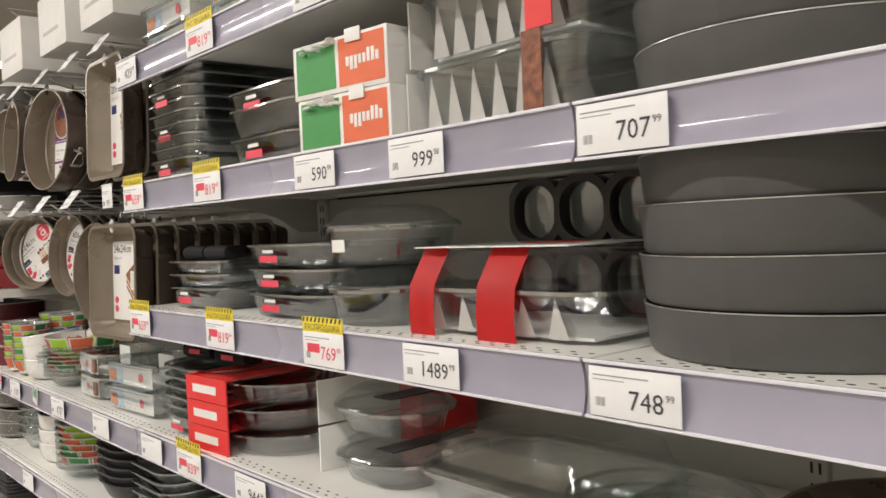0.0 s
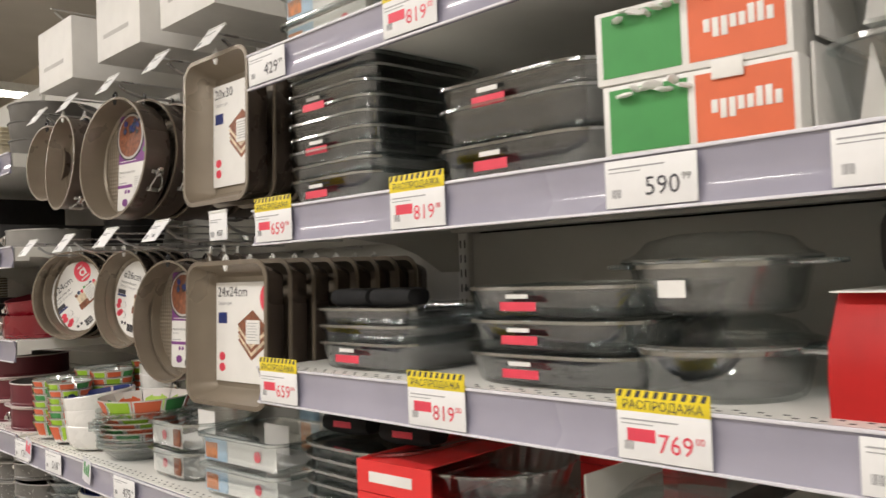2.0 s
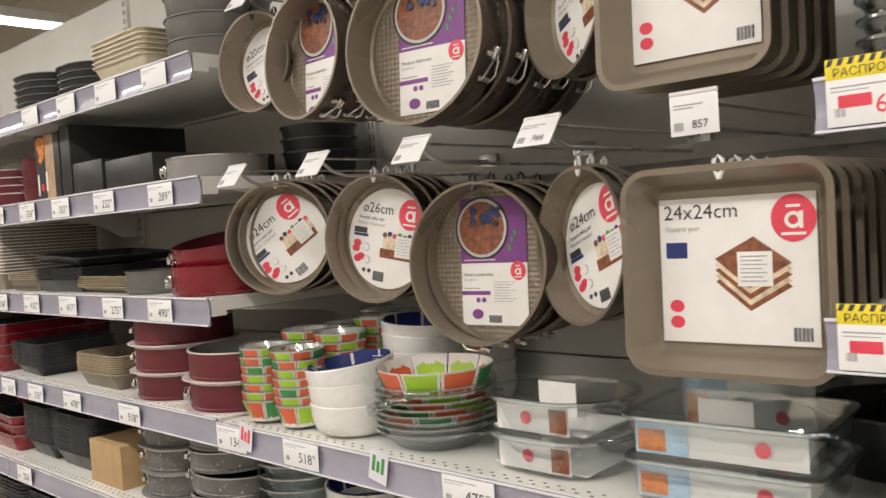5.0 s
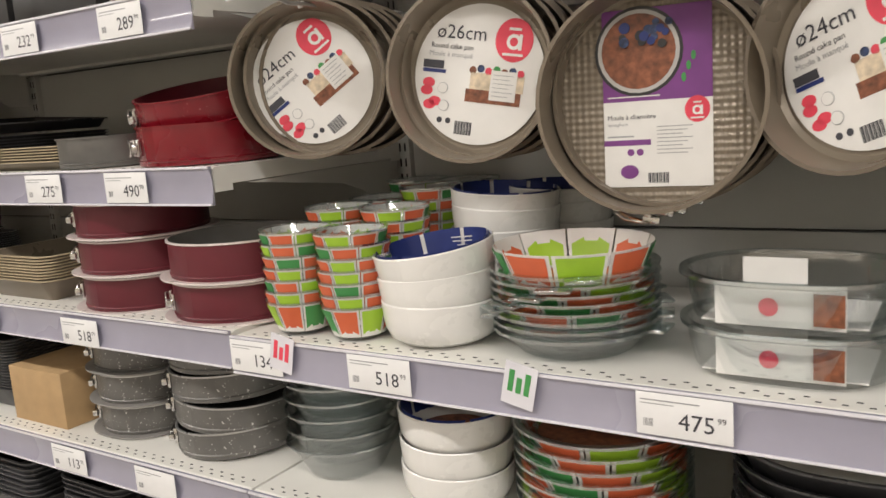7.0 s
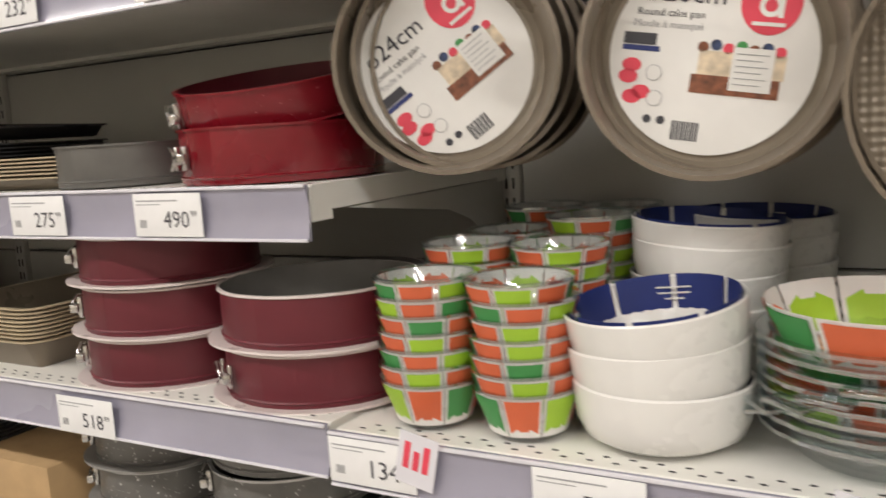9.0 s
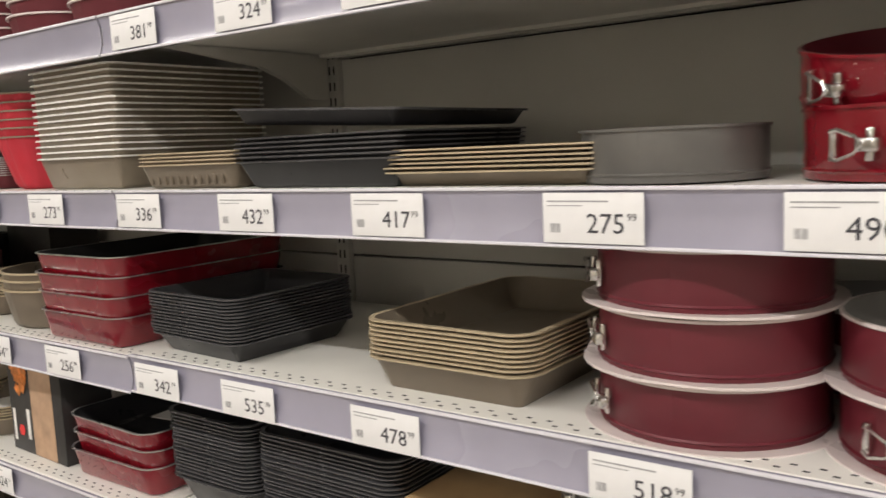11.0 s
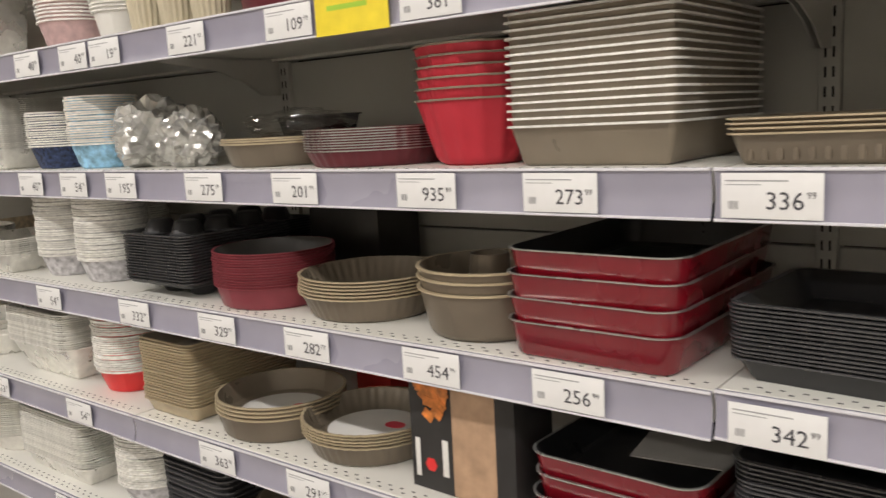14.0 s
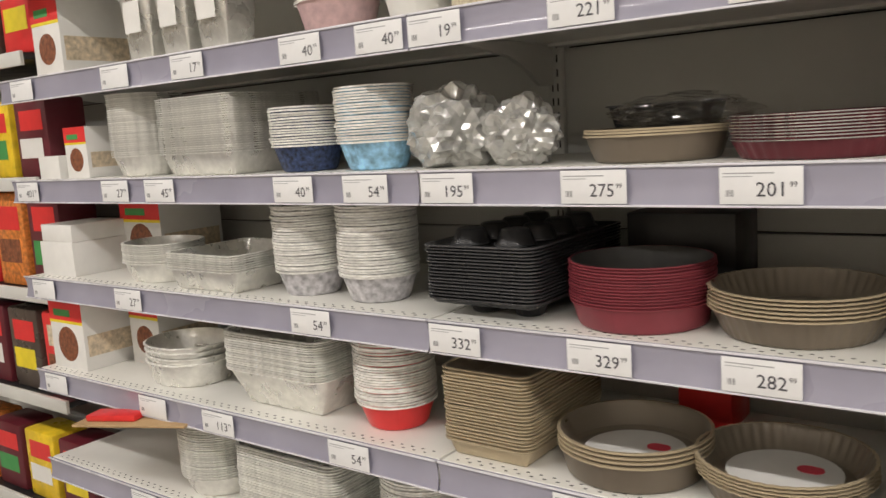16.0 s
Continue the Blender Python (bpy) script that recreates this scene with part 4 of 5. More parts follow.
def purple_label(t, y, w=0.137, low=-0.115, mid=0.0, high=0.115):
    card = part("label_card", bm_box(-w / 2, w / 2, y - 0.0006, y, low, mid), "card_white", t, "white lower label")
    top = part("purple_card", bm_box(-w / 2, w / 2, y - 0.0006, y, mid, high), "purple", t, "purple label with a berry tart picture")
    y -= 0.0006
    part("plate_print", disc(0.056, y, -0.022, 0.062), "black_card", top)
    part("plate_rim", disc(0.052, y - 0.0006, -0.022, 0.062), "card_grey", top)
    part("tart_print", disc(0.047, y - 0.0012, -0.022, 0.062), "food_brown", top)
    rn = random.Random(12)
    for k in range(16):
        part("berry_print", disc(rn.uniform(0.0045, 0.0075), y - 0.0018 - 0.0002 * k, -0.012 + rn.uniform(-0.03, 0.03), 0.083 + rn.uniform(-0.014, 0.014), 10), ("navy_print", "black_card", "navy")[k % 3], top)
    for u, v in ((0.040, 0.040), (0.046, 0.052), (0.034, 0.026)):
        part("leaf_print", disc(0.006, y, u, v, 8, None, 0.5), "green", top)
    patch(top, "pale_line", "card_white", -w / 2 + 0.006, 0.004, 0.005, 0.0065, y)
    red_mark(card, 0.050, -0.014, 0.0165, y)
    writing("Moule à charnière", 0.0085, "ink", card, -w / 2 + 0.005, y - 0.0008, -0.020, align="LEFT", name="wording")
    writing("Springform", 0.006, "ink_grey", card, -w / 2 + 0.005, y - 0.0008, -0.029, align="LEFT", name="wording")
    patch(card, "small_print", "ink_grey", -w / 2 + 0.005, -0.030, -0.0455, -0.0435, y)
    patch(card, "purple_line", "purple", -w / 2, -0.008, -0.056, -0.049, y)
    for u in (-0.034, -0.022):
        part("round_icon", disc(0.0045, y, u, -0.065, 14), "purple", card)
    for v in range(8):
        patch(card, "small_print", "ink_grey", 0.0, 0.044 - 0.006 * (v % 3), -0.034 - 0.0048 * v, -0.0330 - 0.0048 * v, y)
    part("pan_icon", disc(0.009, y, -0.036, -0.090, 14, None, 1.3), "purple", card)
    barcode(card, -0.012, low + 0.005, 0.026, 0.013, y)


def hung_round(x, y, zc, r, depth, kind, text="", turn=0.0, count=4, pitch=0.035, lean=0.0, clip_mat="clip", clasp_at=None, spin=20):
    for i in range(count):
        t = thing("hanging_cake_pan", (x, y + i * pitch, zc + (0.004 * (i % 2))), "round taupe non-stick cake pan hung open side out on a hook", "baking pan", "hanging round pans")
        t.matrix_basis = pose(x + 0.004 * (i % 3), y + i * pitch, zc + (0.003 * (i % 2)), lean, 0, turn + (i % 3 - 1) * 1.5)
        bm = upright_bm(vessel(r, r, r, depth, 0.008 if kind == "cake" else 0.001, 0.002, 0.003, n=10))
        bmesh.ops.translate(bm, vec=(0, depth, 0), verts=bm.verts)
        part("body", bm, list(HUNG), t)
        hanger(t, r, 0.004, clip_mat)
        if kind == "spring":
            part("waffle_base", disc(r - 0.006, depth - 0.0035, 0, 0, 40), "waffle", t, "pressed waffle pattern base")
            m = clasp(t, r + 0.001, 0, 0, 1.0)
            m.matrix_basis = Matrix.Rotation(radians(clasp_at if clasp_at is not None else 90), 4, "Y") @ pose(0, depth * 0.5, 0, 90, 0, 0)
        if i == 0:
            if kind == "cake":
                circle_label(t, r * 0.815, depth - 0.006, text, spin)
            else:
                purple_label(t, depth - 0.006, r, -r * 0.80, 0.0, r * 0.84)


def hung_rect(x, y, zc, a, b, r, depth, turn, count, pitch, text, lean=0.0):
    for i in range(count):
        t = thing("hanging_square_pan", (x, y + i * pitch, zc), "rectangular taupe baking pan hung open side out on a hook", "baking pan", "hanging square pans")
        t.matrix_basis = pose(x, y + i * pitch, zc, lean, 0, turn)
        bm = upright_bm(vessel(a, b, r, depth, 0.014, 0.002, 0.006))
        bmesh.ops.translate(bm, vec=(0, depth, 0), verts=bm.verts)
        part("body", bm, list(HUNG), t)
        hanger(t, b, 0.004)
        if i == 0:
            y0 = depth - 0.006
            w, h = a * 0.79, b * 0.74
            patch(t, "label_card", "card_white", -w, w, -h, h, y0, "white label with red mark and cake picture")
            writing(text, 0.026, "ink", t, -w + 0.006, y0 - 0.0012, h - 0.018, align="LEFT", name="size")
            red_mark(t, w - 0.026, h - 0.030, 0.028, y0 - 0.0008)
            writing("Square pan", 0.010, "ink_grey", t, -w + 0.008, y0 - 0.0012, h - 0.038, align="LEFT", name="wording")
            patch(t, "blue_icon", "navy", -w + 0.008, -w + 0.036, h - 0.075, h - 0.055, y0 - 0.0006)
            for v in (-h + 0.045, -h + 0.025):
                part("red_icon", disc(0.008, y0 - 0.0006, -w + 0.02, v, 14, None, 1.2), "red_ink", t)
            for lay, (dz, m) in enumerate(((-0.028, "food_brown"), (-0.021, "food_cream"), (-0.014, "food_brown"), (-0.007, "food_cream"), (0.0, "food_brown"))):
                bm = bmesh.new()
                yy = y0 - 0.0008 - lay * 0.0003
                c = w * 0.22
                bm.faces.new([bm.verts.new((c + u, yy, v + dz)) for u, v in ((-0.046, 0.014), (-0.004, -0.022), (0.046, 0.008), (0.002, 0.040))])
                part("cake_picture", bm, m, t)
            patch(t, "recipe_card", "card_white", w * 0.22 - 0.018, w * 0.22 + 0.024, -0.020, 0.022, y0 - 0.0024)
            for v in range(7):
                patch(t, "recipe_line", "ink_grey", w * 0.22 - 0.014, w * 0.22 + 0.018 - 0.006 * (v % 2), 0.016 - 0.005 * v, 0.017 - 0.005 * v, y0 - 0.0031)
            barcode(t, w - 0.030, -h + 0.006, 0.022, 0.016, y0 - 0.0006)


HOOK_LOW, HOOK_HIGH = 1.645, 1.985
for z in (HOOK_LOW, HOOK_HIGH, 2.30):
    crossbar(z)
for x, p in ((-1.958, ""), (-1.703, ""), (-1.455, ""), (-1.21, "766"), (-0.985, "857")):
    hook(x, HOOK_LOW, 0.455, True, p, 0 if p == "857" else -38)
for x in (-1.91, -1.70, -1.458, -1.22, -1.00):
    hook(x, HOOK_HIGH, 0.44)
hung_round(-1.958, 0.098, 1.537, 0.116, 0.052, "cake", "ø24cm", 31, 5, 0.03, -4, "clip", None, 36)
hung_round(-1.703, 0.135, 1.525, 0.120, 0.052, "cake", "ø26cm", 11, 5, 0.03, -4, "clip", None, -10)
hung_round(-1.452, 0.130, 1.474, 0.137, 0.068, "spring", "", 8, 5, 0.045, -3, "black_plastic", 100)
hung_round(-1.236, 0.12, 1.50, 0.118, 0.048, "cake", "ø24cm", -22, 3, 0.03, -3)
hung_rect(-0.956, 0.0, 1.470, 0.122, 0.122, 0.03, 0.052, 3, 8, 0.048, "24x24cm", -2)
hung_rect(-1.005, 0.02, 1.840, 0.108, 0.132, 0.03, 0.055, 1, 5, 0.055, "20x30", -2)
hung_round(-1.462, 0.02, 1.842, 0.134, 0.065, "spring", "", 9, 5, 0.065, -4, "black_plastic", 25)
hung_round(-1.72, 0.0, 1.862, 0.112, 0.06, "spring", "", -2, 4, 0.05, -4, "clip", 60)
hung_round(-1.905, 0.03, 1.885, 0.096, 0.055, "cake", "ø20cm", 10, 3, 0.05, -3, "black_plastic")
hung_round(-1.215, 0.08, 1.86, 0.112, 0.05, "cake", "ø24cm", -25, 3, 0.03, -3)
for x in (-1.95, -1.7, -1.4, -1.1):
    hook(x, 2.28, 0.40, False)
for i, (x, y) in enumerate(((-1.9, 0.06), (-1.55, 0.08), (-1.25, 0.10))):
    t, w, d = box_thing("hanging_carton", x - 0.12, x + 0.12, y, y + 0.30, 2.09 + 0.015 * i, 0.16, "card_white", "pale carton hung in film above the pans", "box", "pale hanging cartons")
    patch(t, "print", "card_grey", -0.08, 0.06, 0.05, 0.06, -d)
    hanger(t, 0.165, 0.0)

# goods on the shelf under the hooks
ORDER = ["orange", "green", "orange", "lime"]


def print_band(t, r0, r1, z0, z1, n, shift, inset=0.0):
    """Alternating coloured tabs with white borders round a glass bowl."""
    for k in range(n):
        for mname, grow, out in (("card_white", 0.0, 0.0), (ORDER[(k + shift) % 4], 0.07, 0.0007), (ORDER[(k + shift) % 4], 0.07, -0.0007)):
            bm = bmesh.new()
            q0, q1 = 2 * math.pi * (k + 0.02 + grow) / n, 2 * math.pi * (k + 0.98 - grow) / n
            dz = (z1 - z0) * grow
            lo, hi = [], []
            for i in range(4):
                q = q0 + (q1 - q0) * i / 3
                lo.append(bm.verts.new(((r0 + out) * math.cos(q), (r0 + out) * math.sin(q), z0 + dz)))
                hi.append(bm.verts.new(((r1 + out) * math.cos(q), (r1 + out) * math.sin(q), z1 - dz)))
            for i in range(3):
                bm.faces.new((lo[i], lo[i + 1], hi[i + 1], hi[i]))
            part("printed_tab", bm, mname, t)


def bowl_master(r, h, n, shift):
    t = thing("dessert_bowl", (0, -50, 0), "stacked glass bowl with green, lime and orange printed tabs", "bowl", "printed glass bowls")
    part("glass", vessel(r, r, r, h, 0.015, 0.003, 0.002, n=7, rim_h=0.003), list(GL), t)
    print_band(t, r - 0.0135, r + 0.0005, 0.006, h - 0.003, n, shift)
    return t


masters = [bowl_master(0.054, 0.052, 8, s) for s in range(2)]
rnd = random.Random(9)
for x, y, cnt in ((-1.98, 0.066, 7), (-1.874, 0.068, 7), (-1.985, 0.178, 8), (-1.877, 0.18, 8), (-1.985, 0.29, 8), (-1.878, 0.292, 9), (-1.98, 0.402, 9), (-1.874, 0.404, 9)):
    for i in range(cnt):
        copy_thing(masters[i % 2], pose(x + rnd.uniform(-0.002, 0.002), y, TOP["D"] + i * 0.0178, 0, 0, rnd.choice((0, 45, 90, 135, 180)) + rnd.uniform(-6, 6)))
for o in masters:
    for c in o.children_recursive:
        bpy.data.objects.remove(c)
    bpy.data.objects.remove(o)


def white_bowl(x, y, z, tilt, card):
    t = thing("white_bowl", (x, y, z), "white porcelain bowl" + (" with a navy printed card inside" if card else " in a stack"), "bowl", "white porcelain bowls", 0, None, tilt)
    r, h = 0.086, 0.062
    prof = [(0.05, 0.0), (0.062, 0.002), (0.0755, 0.010), (0.082, 0.024), (0.0845, 0.042), (r, h - 0.002), (r - 0.0015, h), (r - 0.004, h - 0.002), (0.079, 0.036), (0.066, 0.013), (0.03, 0.008)]
    part("bowl", loft([(ring(q, q, q, 10), zz) for q, zz in prof]), "porcelain", t)
    if card:
        for k in range(8):
            bm = bmesh.new()
            q0, q1 = 2 * math.pi * (k + 0.05) / 8, 2 * math.pi * (k + 0.95) / 8
            lo = [bm.verts.new((0.0745 * math.cos(q0 + (q1 - q0) * i / 4), 0.0745 * math.sin(q0 + (q1 - q0) * i / 4), 0.026)) for i in range(5)]
            hi = [bm.verts.new((0.0805 * math.cos(q0 + (q1 - q0) * i / 4), 0.0805 * math.sin(q0 + (q1 - q0) * i / 4), h + 0.002)) for i in range(5)]
            for i in range(4):
                bm.faces.new((lo[i], lo[i + 1], hi[i + 1], hi[i]))
            part("card_tab", bm, "navy", t, "navy printed card tab")
        for k, q in enumerate((75, 90, 105)):
            patch(t, "print_line", "card_white", -0.018, 0.018, 0.050 - k * 0.006, 0.0515 - k * 0.006, 0.0762)
        part("card_floor", loft([(ring(0.06, 0.06, 0.06, 8), 0.0155), (ring(0.062, 0.062, 0.062, 8), 0.017)]), "food_brown", t)
    return t


for z, tl, c in ((0, (0, 0), 0), (0.036, (0, -4), 0), (0.074, (5, -5), 1)):
    white_bowl(-1.745, 0.098, TOP["D"] + z, tl, c)
for z in (0, 0.035, 0.070, 0.105, 0.128):
    white_bowl(-1.74, 0.285, TOP["D"] + z, (0, 4 if z > 0.1 else 0), z > 0.12)
for z in (0, 0.033, 0.066, 0.099, 0.12):
    white_bowl(-1.70, 0.405, TOP["D"] + z, (0, 2), z > 0.11)
for i in range(8):
    t = thing("pie_dish", (-1.552, 0.122, TOP["D"] + i * 0.0112), "round glass pie dish in a stack" + (" with green and orange card" if i > 2 else ""), "pie dish", "glass pie dishes", 17 * i)
    part("dish", vessel(0.104, 0.104, 0.104, 0.034, 0.026, 0.004, 0.006, flutes=24, depth=0.012, rim_h=0.004), list(GL), t)
    for s in (-1, 1):
        part("handle", bm_box(s * 0.113 - 0.012, s * 0.113 + 0.012, -0.022, 0.022, 0.029, 0.034, 0.002), "glass_edge", t)
    if i > 2:
        print_band(t, 0.084, 0.100 if i < 7 else 0.104, 0.010, 0.031 if i < 7 else 0.060, 9, i)
    if i == 7:
        part("card_floor", loft([(ring(0.078, 0.078, 0.078, 8), 0.008), (ring(0.08, 0.08, 0.08, 8), 0.0095)]), "food_orange", t, "card with food picture")
for i in range(2):
    labelled_tray(-1.286, 0.13, TOP["D"] + i * 0.058, 0.120, 0.098, 0.058, True, 9)
    labelled_tray(-1.000, 0.128, TOP["D"] + i * 0.058, 0.128, 0.095, 0.058, False, 7, 4)
labelled_tray(-1.06, 0.36, TOP["D"], 0.12, 0.08, 0.13)
t = thing("bundt_pan", (-0.86, 0.36, TOP["D"]), "dark non-stick ring cake pan", "baking pan")
part("pan", vessel(0.125, 0.125, 0.125, 0.09, 0.02, 0.002, 0.006, n=9), list(BLK), t)
part("funnel", loft([(ring(0.035, 0.035, 0.035, 6), 0.004), (ring(0.026, 0.026, 0.026, 6), 0.105), (ring(0.022, 0.022, 0.022, 6), 0.105), (ring(0.03, 0.03, 0.03, 6), 0.006)]), "black_tray", t)

# shelf below the hooks
for z, c in ((0, 0), (0.04, 0), (0.085, 1)):
    white_bowl(-1.76, 0.13, TOP["X"] + z, (0, 2), c)
for i in range(6):
    stack("mixing_bowl", "clear glass bowl in a stack", "bowl", "clear glass bowls", -1.985, 0.14, TOP["X"] + i * 0.026, 1, 0.03, GL, a=0.092, b=0.092, r=0.092, h=0.06, taper=0.03, rim=0.004, n=9)
for i in range(8):
    t = thing("pie_dish", (-1.535, 0.15, TOP["X"] + i * 0.0172), "stacked round glass pie dish with green and orange card", "pie dish", "glass pie dishes", 23 * i)
    part("dish", vessel(0.115, 0.115, 0.115, 0.034, 0.026, 0.004, 0.006, n=9, rim_h=0.004), list(GL), t)
    if i > 1:
        print_band(t, 0.099, 0.111, 0.006, 0.030, 9, i + 1)
    if i == 7:
        part("card_floor", loft([(ring(0.085, 0.085, 0.085, 8), 0.008), (ring(0.087, 0.087, 0.087, 8), 0.0095)]), "food_brown", t, "card with food picture")
stack("oval_dish", "dark wrapped oval dish in a stack", "baking dish", "dark oval dishes", -1.22, 0.17, TOP["X"], 6, 0.022, ("black_tray", "black_rim", "card_white"), a=0.14, b=0.12, r=0.12, h=0.05, taper=0.02, n=9)
stack("oval_dish", "dark wrapped oval dish in a stack", "baking dish", "dark oval dishes", -0.95, 0.17, TOP["X"], 5, 0.022, GD, a=0.12, b=0.12, r=0.06, h=0.05, taper=0.02, n=9)

# ==== bay with springforms and trays ====
RED = ("red", "red", "red")
BUR = ("burgundy", "rim_white", "grey_in")
springform(-2.213, 0.135, TOP["C"], 0.122, 0.066, RED, 240, "bright red enamelled springform pan with a steel clasp", "red springforms")
springform(-2.222, 0.150, TOP["C"] + 0.071, 0.119, 0.056, ("red_speck", "red", "burgundy"), 228, "red springform ring resting tilted on another", "red springforms", None, (11, 1))
springform(-2.463, 0.120, TOP["C"], 0.095, 0.056, ("grey_mid", "grey_mid", "grey_mid"), 200, "small grey springform pan", "grey springforms")
for i in range(2):
    springform(-2.178, 0.142, TOP["D"] + 0.0005 + i * 0.068, 0.123, 0.066, BUR, 236 if i == 0 else 60, "burgundy springform pan with pale rimmed base", "burgundy springforms", "rim_white")
for i in range(3):
    springform(-2.430, 0.140, TOP["D"] + 0.0005 + i * 0.066, 0.119, 0.064, BUR, 222 - 4 * i, "burgundy springform pan with pale rimmed base, stacked three high", "burgundy springforms", "rim_white")
springform(-2.30, 0.375, TOP["D"] + 0.0005, 0.115, 0.10, BUR, 60, "burgundy springform pan at the back of the shelf", "burgundy springforms", "rim_white")
stack("roasting_tin", "rectangular taupe roasting tin with beige rim, in a stack", "baking tin", "taupe roasting tins", -2.715, 0.21, TOP["D"], 9, 0.0058, TBEIGE, a=0.118, b=0.175, r=0.03, h=0.047, taper=0.02, rim=0.006, rim_h=0.0022)
stack("roasting_tin", "rectangular black roasting tin, in a tall stack", "baking tin", "black roasting tins", -3.168, 0.145, TOP["D"], 14, 0.0050, BLK, a=0.106, b=0.118, r=0.02, h=0.036, taper=0.02, rim=0.006, rim_h=0.0022, turn=-3)
stack("baking_tray", "shallow beige baking tray in a stack", "baking tray", "beige trays", -2.655, 0.16, TOP["C"], 6, 0.0052, TBEIGE, a=0.140, b=0.12, r=0.02, h=0.018, taper=0.014, rim=0.006, rim_h=0.002)
stack("baking_tray", "black rectangular baking tray in a stack", "baking tray", "black trays", -2.905, 0.18, TOP["C"], 6, 0.0062, BLK, a=0.142, b=0.15, r=0.015, h=0.037, taper=0.016, rim=0.006, rim_h=0.0022)
stack("baking_tray", "black baking tray tilted on top of a stack", "baking tray", "black trays", -2.905, 0.18, TOP["C"] + 0.080, 1, 0.01, BLK, a=0.145, b=0.15, r=0.015, h=0.022, taper=0.010, rim=0.006, tilt_top=(0, 3))
stack("fluted_loaf_tin", "low ribbed taupe tin with beige rim, in a short stack", "baking tin", "ribbed tins", -3.179, 0.14, TOP["C"], 4, 0.0055, TBEIGE, a=0.110, b=0.10, r=0.02, h=0.037, taper=0.012, rim=0.005, rim_h=0.002)
rib = bmesh.new()
for k in range(11):
    bm_box(-0.088 + k * 0.0165, -0.081 + k * 0.0165, -0.0945, -0.091, 0.006, 0.030, 0.001, rib)
t = thing("tin_ribs", (-3.179, 0.14, TOP["C"]), "pressed ribs on the front of a taupe tin", "tin ribs", "", 0, mesh_of("ribs", rib, "taupe"))
# upper shelves
def picture_box(x0, x1, z, h, turn=0.0, d=0.10, y0=0.05):
    t, w, dd = box_thing("knife_box", x0, x1, y0, y0 + d, z, h, "black_card", "black carton with a food picture and printed wood panel", "box", "black picture cartons", turn)
    patch(t, "picture", "black_card", -w + 0.002, -w + w * 0.85, 0.002, h - 0.002, -dd)
    rn = random.Random(3)
    bm = bmesh.new()
    for k in range(20):
        bm_box(0, 0.022, 0, 0.0006, 0, 0.016, 0, bm)
        bmesh.ops.transform(bm, matrix=Matrix.Translation((-w + 0.012 + rn.uniform(0, w * 0.5), -dd - 0.0014 - 0.0001 * k, h * 0.62 + rn.uniform(0, h * 0.26))) @ Matrix.Rotation(rn.uniform(-0.8, 0.8), 4, "Y"), verts=bm.verts[-8:])
    tagged(part("fruit_picture", bm, "food_orange", t), "", "", "", "stuff")
    patch(t, "wood_panel", "wood_card", -w + w * 0.85, w - 0.035, 0.002, h - 0.002, -dd, "printed wood panel")
    part("printed_word", bm_box(-w + 0.010, -w + 0.020, -dd - 0.0016, -dd - 0.0008, 0.02, h * 0.42, 0.0005), "card_white", t)
    part("printed_word", bm_box(-w + 0.066, -w + 0.078, -dd - 0.0016, -dd - 0.0008, 0.03, h * 0.45, 0.0005), "card_white", t)
    part("shield_print", disc(0.012, -dd - 0.0008, -w + 0.042, h * 0.22, 6), "card_red", t)
    return t


picture_box(-3.03, -2.87, TOP["B"], 0.19, 0, 0.12)
for i, (x0, x1, h) in enumerate(((-2.86, -2.80, 0.20), (-2.79, -2.62, 0.09), (-2.60, -2.36, 0.08))):
    box_thing("black_carton", x0, x1, 0.05, 0.40, TOP["B"], h, "black_card", "plain black carton on the shelf", "box", "plain black cartons")
springform(-2.24, 0.15, TOP["B"], 0.115, 0.055, ("grey_in", "grey_rim", "black_tray"), 235, "dark springform pan with steel clasp", "grey springforms")
stack("round_dark_pan", "round black pan behind the hooks", "baking pan", "dark pans", -2.12, 0.36, TOP["B"], 3, 0.03, BLK, a=0.09, b=0.09, r=0.09, h=0.06, taper=0.01, n=9)
stack("cake_pan", "round red pan on the shelf", "baking pan", "red pans", -3.18, 0.15, TOP["B"], 4, 0.03, ("burgundy", "burgundy", "burgundy"), a=0.08, b=0.08, r=0.08, h=0.05, taper=0.01, n=9)
stack("cake_pan", "round grey tin in a stack of three on the top shelf", "baking pan", "grey tins", -2.205, 0.16, TOP["A"], 3, 0.052, ("grey_mid", "grey_mid", "grey_pan"), a=0.12, b=0.12, r=0.12, h=0.054, taper=0.006, rim=0.003, n=9)
stack("loaf_tin", "ivory loaf tin in a stack on the top shelf", "baking tin", "ivory tins", -2.50, 0.20, TOP["A"], 6, 0.012, ("ivory", "ivory", "ivory"), a=0.13, b=0.15, r=0.02, h=0.06, taper=0.025, rim=0.005)
stack("dark_tin", "dark tin in a stack on the top shelf", "baking tin", "dark tins", -2.80, 0.18, TOP["A"], 4, 0.02, BLK, a=0.12, b=0.13, r=0.1, h=0.04, taper=0.01, n=8)
stack("dark_tin", "dark tin in a stack on the top shelf", "baking tin", "dark tins", -3.10, 0.18, TOP["A"], 5, 0.02, BLK, a=0.12, b=0.13, r=0.1, h=0.04, taper=0.01, n=8)
